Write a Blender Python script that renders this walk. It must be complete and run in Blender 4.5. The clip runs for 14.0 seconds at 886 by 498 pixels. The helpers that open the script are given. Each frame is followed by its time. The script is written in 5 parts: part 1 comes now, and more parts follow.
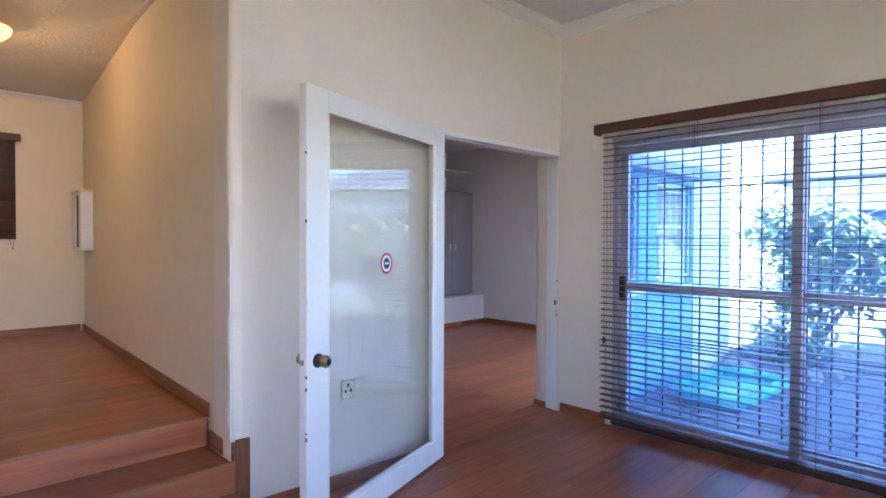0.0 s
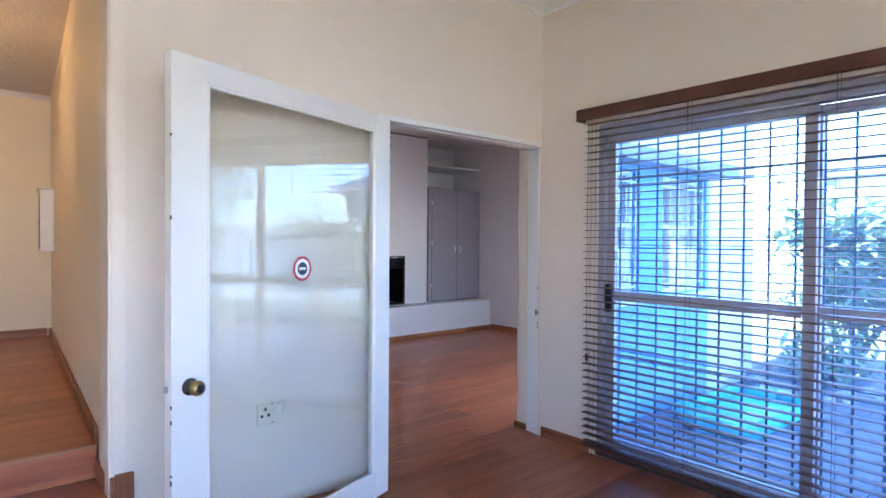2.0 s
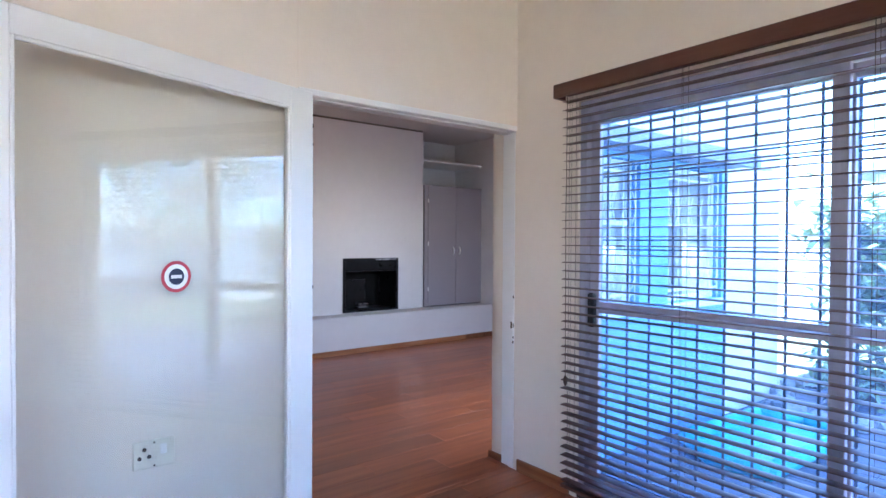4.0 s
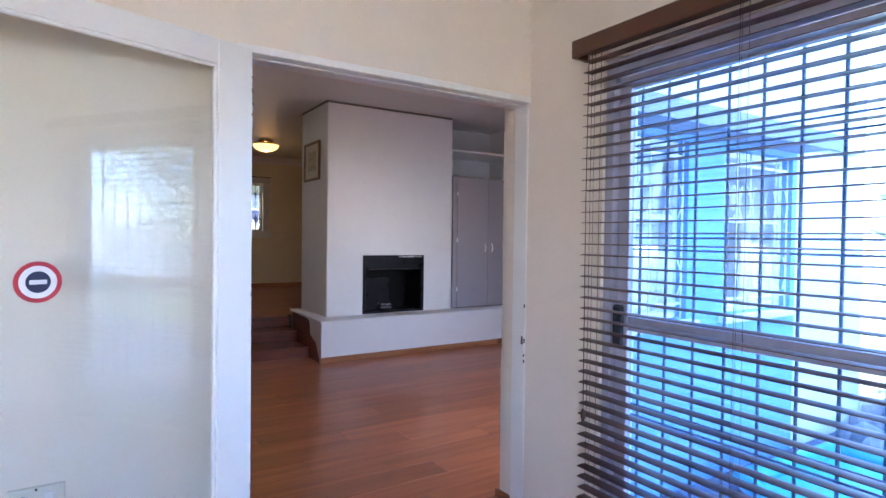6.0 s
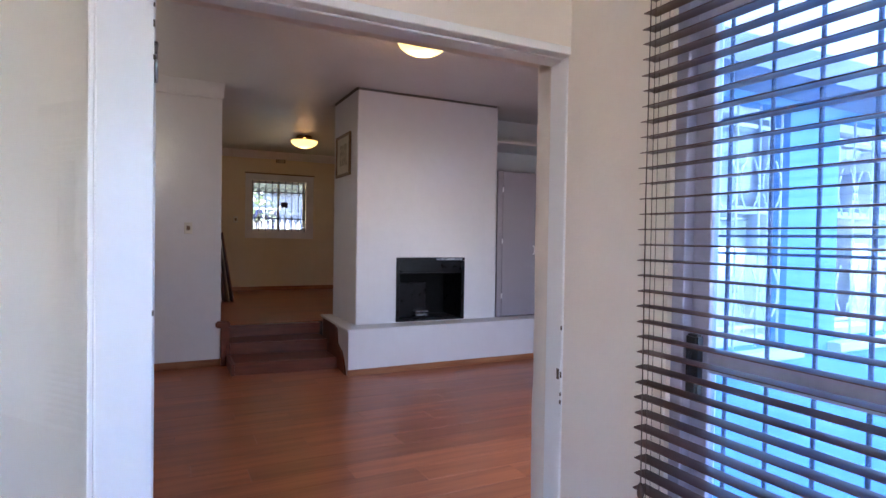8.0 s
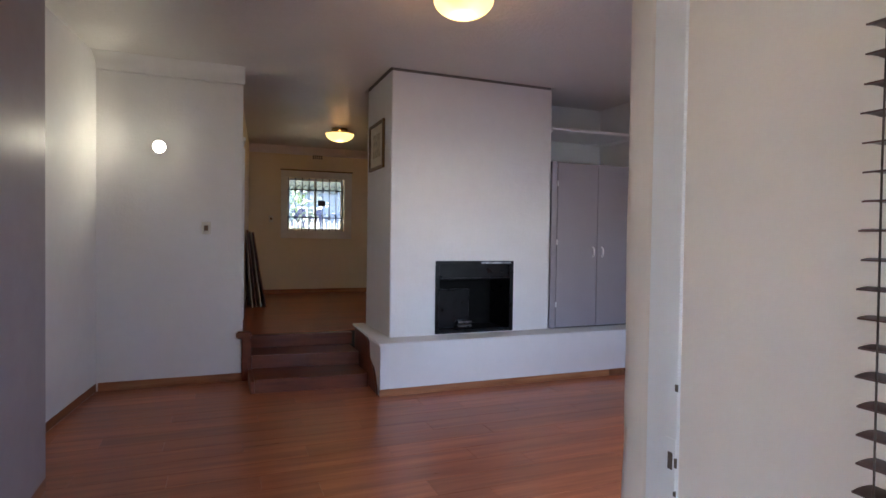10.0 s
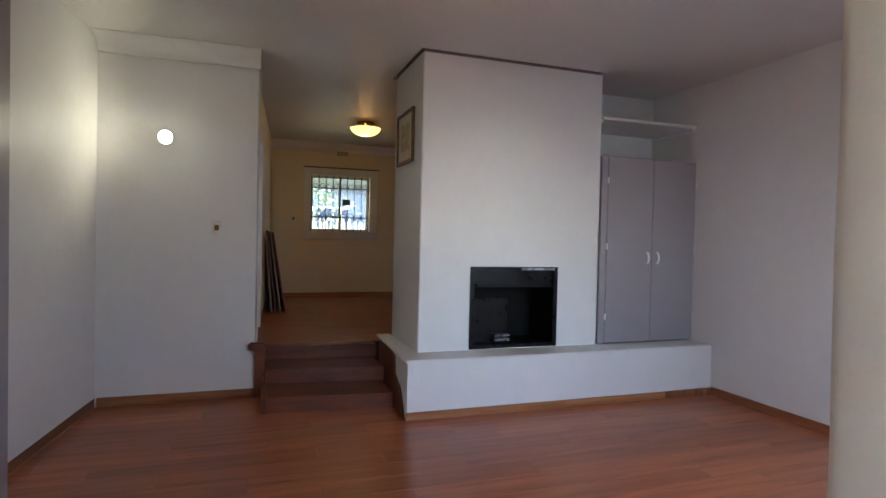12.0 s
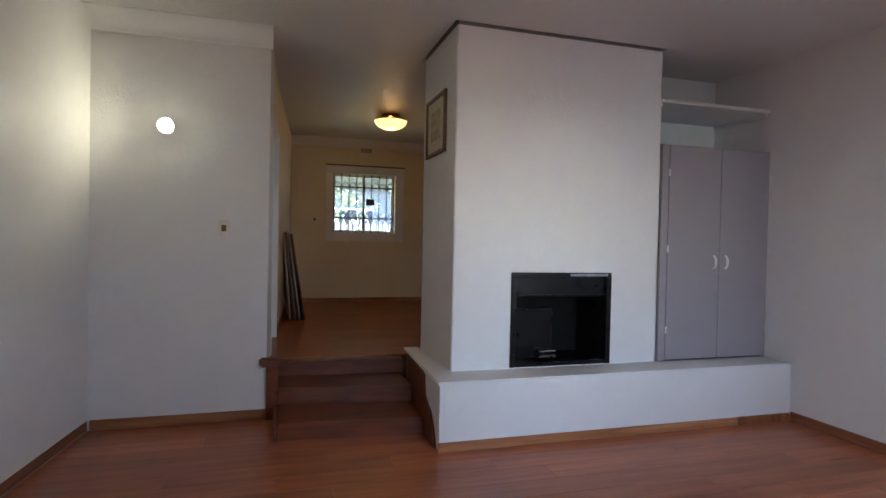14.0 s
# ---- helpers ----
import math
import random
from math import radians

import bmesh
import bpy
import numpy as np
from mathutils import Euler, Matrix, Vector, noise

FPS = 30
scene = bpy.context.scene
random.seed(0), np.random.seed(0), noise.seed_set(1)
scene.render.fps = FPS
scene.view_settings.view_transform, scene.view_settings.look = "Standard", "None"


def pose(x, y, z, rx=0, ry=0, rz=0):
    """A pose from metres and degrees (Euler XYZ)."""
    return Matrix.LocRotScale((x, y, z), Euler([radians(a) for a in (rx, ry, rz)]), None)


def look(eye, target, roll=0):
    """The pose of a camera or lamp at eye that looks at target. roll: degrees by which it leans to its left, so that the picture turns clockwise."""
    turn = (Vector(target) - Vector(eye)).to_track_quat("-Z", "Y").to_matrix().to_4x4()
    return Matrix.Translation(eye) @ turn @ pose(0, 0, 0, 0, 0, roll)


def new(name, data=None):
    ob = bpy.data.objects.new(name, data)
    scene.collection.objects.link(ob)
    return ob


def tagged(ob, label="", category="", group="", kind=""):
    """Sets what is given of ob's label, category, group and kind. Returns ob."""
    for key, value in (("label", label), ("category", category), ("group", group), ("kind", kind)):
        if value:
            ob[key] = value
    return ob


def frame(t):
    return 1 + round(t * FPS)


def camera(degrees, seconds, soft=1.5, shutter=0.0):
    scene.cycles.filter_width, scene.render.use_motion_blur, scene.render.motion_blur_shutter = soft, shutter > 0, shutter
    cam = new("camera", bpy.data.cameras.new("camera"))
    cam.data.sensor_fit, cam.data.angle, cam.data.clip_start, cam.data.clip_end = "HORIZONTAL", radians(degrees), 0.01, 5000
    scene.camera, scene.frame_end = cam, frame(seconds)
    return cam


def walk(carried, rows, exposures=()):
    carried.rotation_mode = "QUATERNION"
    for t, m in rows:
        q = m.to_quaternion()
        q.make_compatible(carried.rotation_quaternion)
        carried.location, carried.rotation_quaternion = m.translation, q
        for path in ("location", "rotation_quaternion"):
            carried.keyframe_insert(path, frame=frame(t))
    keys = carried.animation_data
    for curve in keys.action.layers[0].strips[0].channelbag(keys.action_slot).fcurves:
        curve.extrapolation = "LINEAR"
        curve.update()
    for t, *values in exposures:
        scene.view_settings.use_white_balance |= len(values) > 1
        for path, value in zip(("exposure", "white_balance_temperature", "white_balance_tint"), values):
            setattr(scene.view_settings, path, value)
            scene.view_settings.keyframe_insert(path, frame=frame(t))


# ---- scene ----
cam = camera(76.5, 14.0)
PATH = [
    (0, (0.122, 0.217, 1.375), (1.513, 1.654, 1.341), 0.2),
    (0.5, (0.296, 0.199, 1.375), (1.665, 1.657, 1.342), 0.3),
    (1, (0.467, 0.205, 1.362), (1.812, 1.685, 1.332), 0.2),
    (1.5, (0.641, 0.214, 1.374), (1.962, 1.716, 1.342), 0.4),
    (2, (0.813, 0.225, 1.377), (2.11, 1.747, 1.348), 0.4),
    (2.5, (1.01, 0.244, 1.372), (2.289, 1.781, 1.345), 0.3),
    (2.7, (1.081, 0.246, 1.369), (2.352, 1.79, 1.344), 0.2),
    (5, (1.798, 0.546, 1.389), (2.963, 2.171, 1.351), 0.6),
    (5.5, (1.947, 0.599, 1.392), (3.066, 2.256, 1.35), 0.6),
    (6, (2.072, 0.694, 1.382), (3.147, 2.379, 1.34), 0.7),
    (6.5, (2.216, 0.809, 1.389), (3.246, 2.523, 1.346), 0.6),
    (7, (2.34, 0.923, 1.388), (3.326, 2.663, 1.345), 0.7),
    (7.5, (2.48, 1.053, 1.386), (3.423, 2.816, 1.344), 0.7),
    (8, (2.592, 1.164, 1.37), (3.484, 2.953, 1.332), 0.9),
    (8.5, (2.685, 1.299, 1.369), (3.533, 3.11, 1.33), 0.9),
    (9, (2.777, 1.455, 1.386), (3.582, 3.286, 1.344), 0.9),
    (9.2, (2.805, 1.533, 1.386), (3.599, 3.369, 1.344), 0.9),
    (11.3, (3.061, 2.209, 1.395), (3.729, 4.094, 1.351), 1.1),
    (11.5, (3.052, 2.26, 1.398), (3.718, 4.146, 1.356), 1.3),
    (12, (3.072, 2.407, 1.398), (3.727, 4.296, 1.356), 1.3),
    (12.5, (3.096, 2.558, 1.394), (3.741, 4.451, 1.356), 1.2),
    (13, (3.128, 2.713, 1.391), (3.751, 4.613, 1.353), 1.2),
    (13.5, (3.165, 2.855, 1.391), (3.76, 4.764, 1.352), 1.2),
    (14, (3.186, 3.006, 1.389), (3.758, 4.922, 1.353), 1.2),
]
EXPOSURE = 4.3
walk(cam, [(t, look(eye, target, roll)) for t, eye, target, roll in PATH], [(0.0, EXPOSURE - 0.12, 5800, 22), (1.5, EXPOSURE + 0.06, 5850, 22), (5.5, EXPOSURE + 0.12, 5950, 25), (8.0, EXPOSURE + 0.08, 6050, 28), (9.0, EXPOSURE, 6050, 27), (11.5, EXPOSURE + 0.08, 6150, 15), (14.0, EXPOSURE + 0.08, 6150, 15)])

# ---- daylight ----
SUN_HEIGHT, SUN_TURN = 56.0, -22.0   # degrees above the horizon, and clockwise from +y
world = bpy.data.worlds.new("sky")
scene.world = world
world.use_nodes = True
wn = world.node_tree.nodes
sky = wn.new("ShaderNodeTexSky")
sky.sky_type = "NISHITA"
sky.sun_disc = False
sky.sun_elevation = radians(SUN_HEIGHT)
sky.sun_rotation = radians(SUN_TURN)
wn["Background"].inputs["Strength"].default_value = 0.15
world.node_tree.links.new(sky.outputs["Color"], wn["Background"].inputs["Color"])
sun = new("sun", bpy.data.lights.new("sun", "SUN"))
sun.data.energy = 4.5
sun.data.angle = radians(0.5)
sun.data.color = (1.0, 0.95, 0.87)
_sd = Vector((math.sin(radians(SUN_TURN)) * math.cos(radians(SUN_HEIGHT)), math.cos(radians(SUN_TURN)) * math.cos(radians(SUN_HEIGHT)), math.sin(radians(SUN_HEIGHT))))
sun.matrix_world = look(_sd * 30, (0, 0, 0))

# added area lamps in place of skylight through the two lounge windows, and the lamp powers
LOUNGE_SKY, SCONCE_POWER = 1.55, 0.70
for wx, ww in ((4.735, 0.55), (5.83, 0.74)):
    pane_light = new("window_daylight", bpy.data.lights.new("window_daylight", "AREA"))
    pane_light.data.shape, pane_light.data.size, pane_light.data.size_y = "RECTANGLE", ww, 0.50
    pane_light.data.energy, pane_light.data.color = LOUNGE_SKY * ww, (0.66, 0.84, 1.0)
    pane_light.matrix_world = look((wx, 3.05, 1.42), (wx, 4.05, -0.75))


# ---- materials ----
def mat(name):
    m = bpy.data.materials.new(name)
    m.use_nodes = True
    return m, m.node_tree.nodes, m.node_tree.links, m.node_tree.nodes["Principled BSDF"]


def place_nodes(n, l, stretch=(1, 1, 1), own=False):
    """World-sized coordinates; own: shifted by each object's random number."""
    co = n.new("ShaderNodeTexCoord")
    mp = n.new("ShaderNodeMapping")
    mp.inputs["Scale"].default_value = stretch
    geo = n.new("ShaderNodeNewGeometry")
    l.new(geo.outputs["Position"], mp.inputs["Vector"])
    if own:
        info = n.new("ShaderNodeObjectInfo")
        mul = n.new("ShaderNodeMath")
        mul.operation = "MULTIPLY"
        mul.inputs[1].default_value = 37.0
        l.new(info.outputs["Random"], mul.inputs[0])
        cmb = n.new("ShaderNodeCombineXYZ")
        l.new(mul.outputs[0], cmb.inputs[0])
        l.new(mul.outputs[0], cmb.inputs[1])
        l.new(mul.outputs[0], cmb.inputs[2])
        l.new(cmb.outputs[0], mp.inputs["Location"])
        return mp.outputs[0], info.outputs["Random"]
    return mp.outputs[0]


def noise_node(n, l, vec, scale, detail=4, rough=0.55):
    t = n.new("ShaderNodeTexNoise")
    t.inputs["Scale"].default_value = scale
    t.inputs["Detail"].default_value = detail
    t.inputs["Roughness"].default_value = rough
    l.new(vec, t.inputs["Vector"])
    return t.outputs["Fac"]


def ramp(n, l, fac, stops):
    r = n.new("ShaderNodeValToRGB")
    while len(r.color_ramp.elements) < len(stops):
        r.color_ramp.elements.new(0.5)
    for e, (p, c) in zip(r.color_ramp.elements, stops):
        e.position, e.color = p, (*c, 1)
    l.new(fac, r.inputs["Fac"])
    return r.outputs["Color"]


def mix(n, l, fac, a, b, kind="MIX"):
    x = n.new("ShaderNodeMix")
    x.data_type, x.blend_type = "RGBA", kind
    for v, k in ((fac, 0), (a, 6), (b, 7)):
        if isinstance(v, (int, float)):
            x.inputs[k].default_value = v
        elif isinstance(v, tuple):
            x.inputs[k].default_value = (*v, 1)
        else:
            l.new(v, x.inputs[k])
    return x.outputs[2]


def bump(n, l, b, height, strength, depth):
    x = n.new("ShaderNodeBump")
    x.inputs["Strength"].default_value = strength
    x.inputs["Distance"].default_value = depth
    l.new(height, x.inputs["Height"])
    l.new(x.outputs[0], b.inputs["Normal"])


def span(n, l, fac, lo, hi):
    x = n.new("ShaderNodeMapRange")
    x.inputs["To Min"].default_value, x.inputs["To Max"].default_value = lo, hi
    l.new(fac, x.inputs["Value"])
    return x.outputs[0]


def paint(name, colour, dirt, rough=0.75, relief=0.004, coarse=9.0, fine=70.0, wear=0.35):
    """Painted plaster or wood: two scales of tone, rolled relief."""
    m, n, l, b = mat(name)
    v = place_nodes(n, l)
    big = noise_node(n, l, v, 1.3, 5)
    small = noise_node(n, l, v, coarse, 6, 0.65)
    f = span(n, l, big, -wear, wear * 1.9)
    c = mix(n, l, f, colour, dirt)
    c2 = mix(n, l, span(n, l, small, -0.1, 0.22), c, tuple(x * 0.82 for x in dirt))
    l.new(c2, b.inputs["Base Color"])
    l.new(span(n, l, small, rough - 0.12, rough + 0.12), b.inputs["Roughness"])
    grain = noise_node(n, l, v, fine, 3)
    h = mix(n, l, 0.35, small, grain)
    bump(n, l, b, h, 0.55, relief)
    return m


def plain(name, colour, rough=0.5, metal=0.0, vary=0.12, scale=14.0):
    m, n, l, b = mat(name)
    v = place_nodes(n, l)
    f = noise_node(n, l, v, scale, 5, 0.6)
    c = ramp(n, l, f, [(0.3, tuple(x * (1 - vary) for x in colour)), (0.7, tuple(min(1, x * (1 + vary)) for x in colour))])
    l.new(c, b.inputs["Base Color"])
    l.new(span(n, l, f, max(0.03, rough - 0.1), min(1, rough + 0.1)), b.inputs["Roughness"])
    b.inputs["Metallic"].default_value = metal
    return m


def timber(name, dark, mid, light, rough=0.38, along="x", own=True, coarse=1.0):
    """Long-grained wood; along: the way the grain runs."""
    m, n, l, b = mat(name)
    st = {"x": (0.8, 12, 12), "y": (12, 0.8, 12), "z": (12, 12, 0.8)}[along]
    v, rnd = place_nodes(n, l, st, True)
    g1 = noise_node(n, l, v, 1.6 * coarse, 6, 0.62)
    g2 = noise_node(n, l, v, 7.0 * coarse, 4, 0.6)
    c = ramp(n, l, g1, [(0.31, dark), (0.5, mid), (0.69, light)])
    c = mix(n, l, span(n, l, g2, 0.0, 0.5), c, dark)
    tone = ramp(n, l, rnd, [(0.0, (0.80, 0.78, 0.76)), (1.0, (1.12, 1.1, 1.08))])
    c = mix(n, l, 1.0, c, tone, "MULTIPLY")
    l.new(c, b.inputs["Base Color"])
    l.new(span(n, l, g1, rough - 0.04, rough + 0.08), b.inputs["Roughness"])
    bump(n, l, b, g2, 0.05, 0.0015)
    return m


def glass(name, tint=(0.97, 0.985, 0.98), rough=0.0, gloss=1.0, haze=0.0, haze_colour=(0.6, 0.75, 1.0)):
    m = bpy.data.materials.new(name)
    m.use_nodes = True
    n, l = m.node_tree.nodes, m.node_tree.links
    n.remove(n["Principled BSDF"])
    tr, gl, mx, fr = n.new("ShaderNodeBsdfTransparent"), n.new("ShaderNodeBsdfGlossy"), n.new("ShaderNodeMixShader"), n.new("ShaderNodeLayerWeight")
    pw, sc = n.new("ShaderNodeMath"), n.new("ShaderNodeMath")
    pw.operation, sc.operation = "POWER", "MULTIPLY_ADD"
    pw.inputs[1].default_value = 4.6
    sc.inputs[1].default_value, sc.inputs[2].default_value = 0.9, 0.042
    l.new(fr.outputs["Facing"], pw.inputs[0])
    l.new(pw.outputs[0], sc.inputs[0])
    tr.inputs["Color"].default_value = (*tint, 1)
    gl.inputs["Roughness"].default_value = rough
    gl.inputs["Color"].default_value = (gloss, gloss, gloss, 1)
    l.new(sc.outputs[0], mx.inputs[0])
    l.new(tr.outputs[0], mx.inputs[1])
    l.new(gl.outputs[0], mx.inputs[2])
    if haze:   # translucent layer that puts haze over the view outside
        du, m2 = n.new("ShaderNodeBsdfTranslucent"), n.new("ShaderNodeMixShader")
        du.inputs["Color"].default_value = (*haze_colour, 1)
        m2.inputs[0].default_value = haze
        l.new(mx.outputs[0], m2.inputs[1])
        l.new(du.outputs[0], m2.inputs[2])
        l.new(m2.outputs[0], n["Material Output"].inputs["Surface"])
    else:
        l.new(mx.outputs[0], n["Material Output"].inputs["Surface"])
    return m


def glowing(name, colour, strength, marbled=0.0):
    m, n, l, b = mat(name)
    b.inputs["Base Color"].default_value = (0.8, 0.75, 0.65, 1)
    b.inputs["Roughness"].default_value = 0.3
    b.inputs["Emission Strength"].default_value = strength
    v = place_nodes(n, l)
    f = noise_node(n, l, v, 11.0, 5, 0.6)
    c = ramp(n, l, f, [(0.3, tuple(x * (1 - marbled) for x in colour)), (0.65, colour)])
    l.new(c, b.inputs["Emission Color"])
    return m


CREAM = paint("cream_wall_paint", (0.80, 0.715, 0.635), (0.72, 0.635, 0.55), 0.6, 0.004)
WARM = paint("warm_wall_paint", (0.79, 0.68, 0.50), (0.72, 0.60, 0.42), 0.6, 0.004)
WHITE = paint("white_wall_paint", (0.765, 0.745, 0.735), (0.685, 0.665, 0.655), 0.55, 0.010)
CEIL = paint("ceiling_paint", (0.79, 0.75, 0.75), (0.71, 0.67, 0.67), 0.8, 0.003)
CEIL_ROUGH = paint("textured_ceiling_paint", (0.70, 0.67, 0.64), (0.62, 0.59, 0.56), 0.45, 0.022, 22.0, 55.0)
CORNICE = paint("cornice_paint", (0.80, 0.79, 0.77), (0.72, 0.70, 0.68), 0.6, 0.001)
GLOSSWHITE = paint("white_gloss_woodwork", (0.80, 0.79, 0.785), (0.74, 0.72, 0.71), 0.35, 0.0012, 6.0, 40.0, 0.2)
CHIP = plain("chipped_bare_patch", (0.10, 0.07, 0.05), 0.8)
LAMINATE = timber("cherry_laminate", (0.255, 0.070, 0.029), (0.42, 0.134, 0.056), (0.54, 0.192, 0.085), 0.28, "x", True, 0.8)
SKIRT_X = timber("skirting_wood_x", (0.20, 0.068, 0.026), (0.42, 0.175, 0.072), (0.56, 0.27, 0.12), 0.4, "x")
SKIRT_Y = timber("skirting_wood_y", (0.17, 0.055, 0.022), (0.32, 0.12, 0.05), (0.42, 0.18, 0.08), 0.4, "y")
SKIRT_Z = timber("stringer_wood", (0.15, 0.05, 0.02), (0.30, 0.12, 0.05), (0.40, 0.18, 0.08), 0.4, "z")
# floor laminate again, darkened to hold the dim light on the steps
SHADELAM = timber("shaded_cherry_laminate", (0.08, 0.018, 0.008), (0.165, 0.042, 0.018), (0.23, 0.065, 0.028), 0.3, "x", True, 0.8)
NOSING = timber("stair_nosing_wood", (0.20, 0.075, 0.035), (0.36, 0.15, 0.075), (0.48, 0.24, 0.13), 0.3, "x")
BLINDWOOD = timber("dark_blind_wood", (0.075, 0.029, 0.021), (0.12, 0.048, 0.035), (0.16, 0.069, 0.05), 0.38, "y", True, 0.6)
BLIND_X = timber("dark_blind_wood_x", (0.038, 0.016, 0.011), (0.062, 0.027, 0.018), (0.09, 0.04, 0.026), 0.38, "x", True, 0.6)
CORD = plain("blind_cord", (0.07, 0.045, 0.035), 0.8)
ALU = plain("grey_powder_coated_aluminium", (0.37, 0.36, 0.46), 0.4, 0.0)
EAVE = plain("grey_eave_paint", (0.24, 0.25, 0.31), 0.7)
STEELBAR = plain("grey_steel_bar", (0.07, 0.07, 0.085), 0.5, 0.2)
WHITEBAR = plain("white_painted_steel", (0.78, 0.78, 0.78), 0.45)
BLACK = plain("black_plastic", (0.015, 0.015, 0.017), 0.45)
IRON = plain("black_painted_iron", (0.006, 0.006, 0.007), 0.30, 0.0, 0.3)
SHADOWGAP = plain("grey_shadow_gap", (0.20, 0.18, 0.165), 0.9)
SOOT = plain("sooty_firebrick", (0.006, 0.0055, 0.005), 0.85, 0.0, 0.4)
BRUSHED = plain("brushed_steel_edge", (0.42, 0.43, 0.45), 0.28, 1.0)
BRASS = plain("aged_brass", (0.40, 0.29, 0.12), 0.3, 1.0)
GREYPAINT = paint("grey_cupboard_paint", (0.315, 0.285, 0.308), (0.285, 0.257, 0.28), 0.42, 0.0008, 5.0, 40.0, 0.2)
HANDLE = plain("pale_pull", (0.82, 0.80, 0.79), 0.35)
DARKSILL = plain("dark_bronze_sill", (0.06, 0.045, 0.045), 0.45, 0.2)
PLASTIC = plain("ivory_plastic", (0.72, 0.68, 0.58), 0.45)
GAP = plain("dark_gap", (0.05, 0.045, 0.042), 0.9)
GLASS = glass("window_glass")
# blue tint and translucent layer hold the blue glare of the daylight
SLIDEGLASS = glass("blue_haze_glass", (0.68, 0.84, 0.97), haze=0.05, haze_colour=(0.34, 0.58, 1.0))
DOORGLASS = glass("door_glass", (0.925, 0.945, 0.945))
FRAMEWOOD = plain("picture_frame_wood", (0.16, 0.09, 0.04), 0.4)
PRINT = plain("faded_print", (0.42, 0.34, 0.22), 0.6, 0.0, 0.45, 22.0)
MOUNT = plain("cream_mount", (0.60, 0.53, 0.40), 0.7)
RED = plain("red_sticker", (0.50, 0.03, 0.05), 0.4)
NAVY = plain("navy_sticker", (0.012, 0.016, 0.06), 0.4)
STICKW = plain("white_sticker", (0.80, 0.78, 0.78), 0.4)
BOARD = timber("spare_board", (0.16, 0.07, 0.035), (0.26, 0.12, 0.065), (0.34, 0.17, 0.095), 0.45, "z")
BOARDBACK = plain("board_backing", (0.62, 0.56, 0.45), 0.7)
BOWL = glowing("amber_alabaster_glass", (1.0, 0.66, 0.17), 0.16, 0.4)
BULB = glowing("white_glowing_globe", (0.97, 1.0, 0.70), 0.85)
for _m in (IRON, SOOT):
    _m.node_tree.nodes["Principled BSDF"].inputs["Specular IOR Level"].default_value = 0.22
# outdoors
BLUEWALL = paint("pale_blue_house_paint", (0.16, 0.36, 0.62), (0.13, 0.31, 0.55), 0.8, 0.004)
SHADEWALL = paint("grey_yard_shade", (0.15, 0.17, 0.21), (0.10, 0.115, 0.145), 0.8, 0.004)
PLASTER = paint("white_house_paint", (0.78, 0.77, 0.74), (0.66, 0.65, 0.62), 0.8, 0.004)
PAVING = paint("grey_paving", (0.115, 0.112, 0.135), (0.085, 0.083, 0.10), 0.8, 0.004, 12.0)
ROOF = plain("slate_roof", (0.10, 0.115, 0.14), 0.7)
TURQ = plain("turquoise_plastic", (0.01, 0.42, 0.42), 0.4)
LEAF = plain("broad_green_leaf", (0.20, 0.27, 0.13), 0.4, 0.0, 0.5, 3.0)
BARK = plain("grey_bark", (0.16, 0.13, 0.11), 0.85, 0.0, 0.3)
STONE = plain("rough_stone", (0.22, 0.21, 0.20), 0.85, 0.0, 0.35)
GRASS = plain("dry_lawn", (0.17, 0.18, 0.09), 0.9, 0.0, 0.4, 5.0)
CURTAIN = plain("pale_curtain", (0.75, 0.74, 0.70), 0.8)


# ---- building helpers ----
def box(bm, lo, hi, bev=0.0, seg=1):
    (x0, y0, z0), (x1, y1, z1) = lo, hi
    v = [bm.verts.new(p) for p in ((x0, y0, z0), (x1, y0, z0), (x1, y1, z0), (x0, y1, z0), (x0, y0, z1), (x1, y0, z1), (x1, y1, z1), (x0, y1, z1))]
    fs = [bm.faces.new([v[i] for i in q]) for q in ((3, 2, 1, 0), (4, 5, 6, 7), (0, 1, 5, 4), (1, 2, 6, 5), (2, 3, 7, 6), (3, 0, 4, 7))]
    if bev:
        es = list({e for f in fs for e in f.edges})
        bmesh.ops.bevel(bm, geom=es, offset=bev, segments=seg, affect="EDGES")
    return v


def prism(bm, plan, z0, z1, bev=0.0):
    """plan: corners (x, y), counter-clockwise."""
    a = [bm.verts.new((x, y, z0)) for x, y in plan]
    b = [bm.verts.new((x, y, z1)) for x, y in plan]
    fs = [bm.faces.new(a[::-1]), bm.faces.new(b)]
    for i in range(len(plan)):
        j = (i + 1) % len(plan)
        fs.append(bm.faces.new((a[i], a[j], b[j], b[i])))
    if bev:
        bmesh.ops.bevel(bm, geom=list({e for f in fs for e in f.edges}), offset=bev, segments=2, affect="EDGES")


def rod(bm, p, q, r, seg=8, r2=None):
    p, q = Vector(p), Vector(q)
    d = (q - p).normalized()
    up = Vector((0, 0, 1)) if abs(d.z) < 0.9 else Vector((1, 0, 0))
    u = d.cross(up).normalized()
    w = d.cross(u)
    rings = []
    for c, rr in ((p, r), (q, r if r2 is None else r2)):
        rings.append([bm.verts.new(c + (u * math.cos(6.28319 * i / seg) + w * math.sin(6.28319 * i / seg)) * rr) for i in range(seg)])
    for i in range(seg):
        j = (i + 1) % seg
        f = bm.faces.new((rings[0][i], rings[1][i], rings[1][j], rings[0][j]))
        f.smooth = True
    bm.faces.new(rings[0])
    bm.faces.new(rings[1][::-1])


def tube(bm, pts, r, seg=6):
    for a, b in zip(pts, pts[1:]):
        rod(bm, a, b, r, seg)


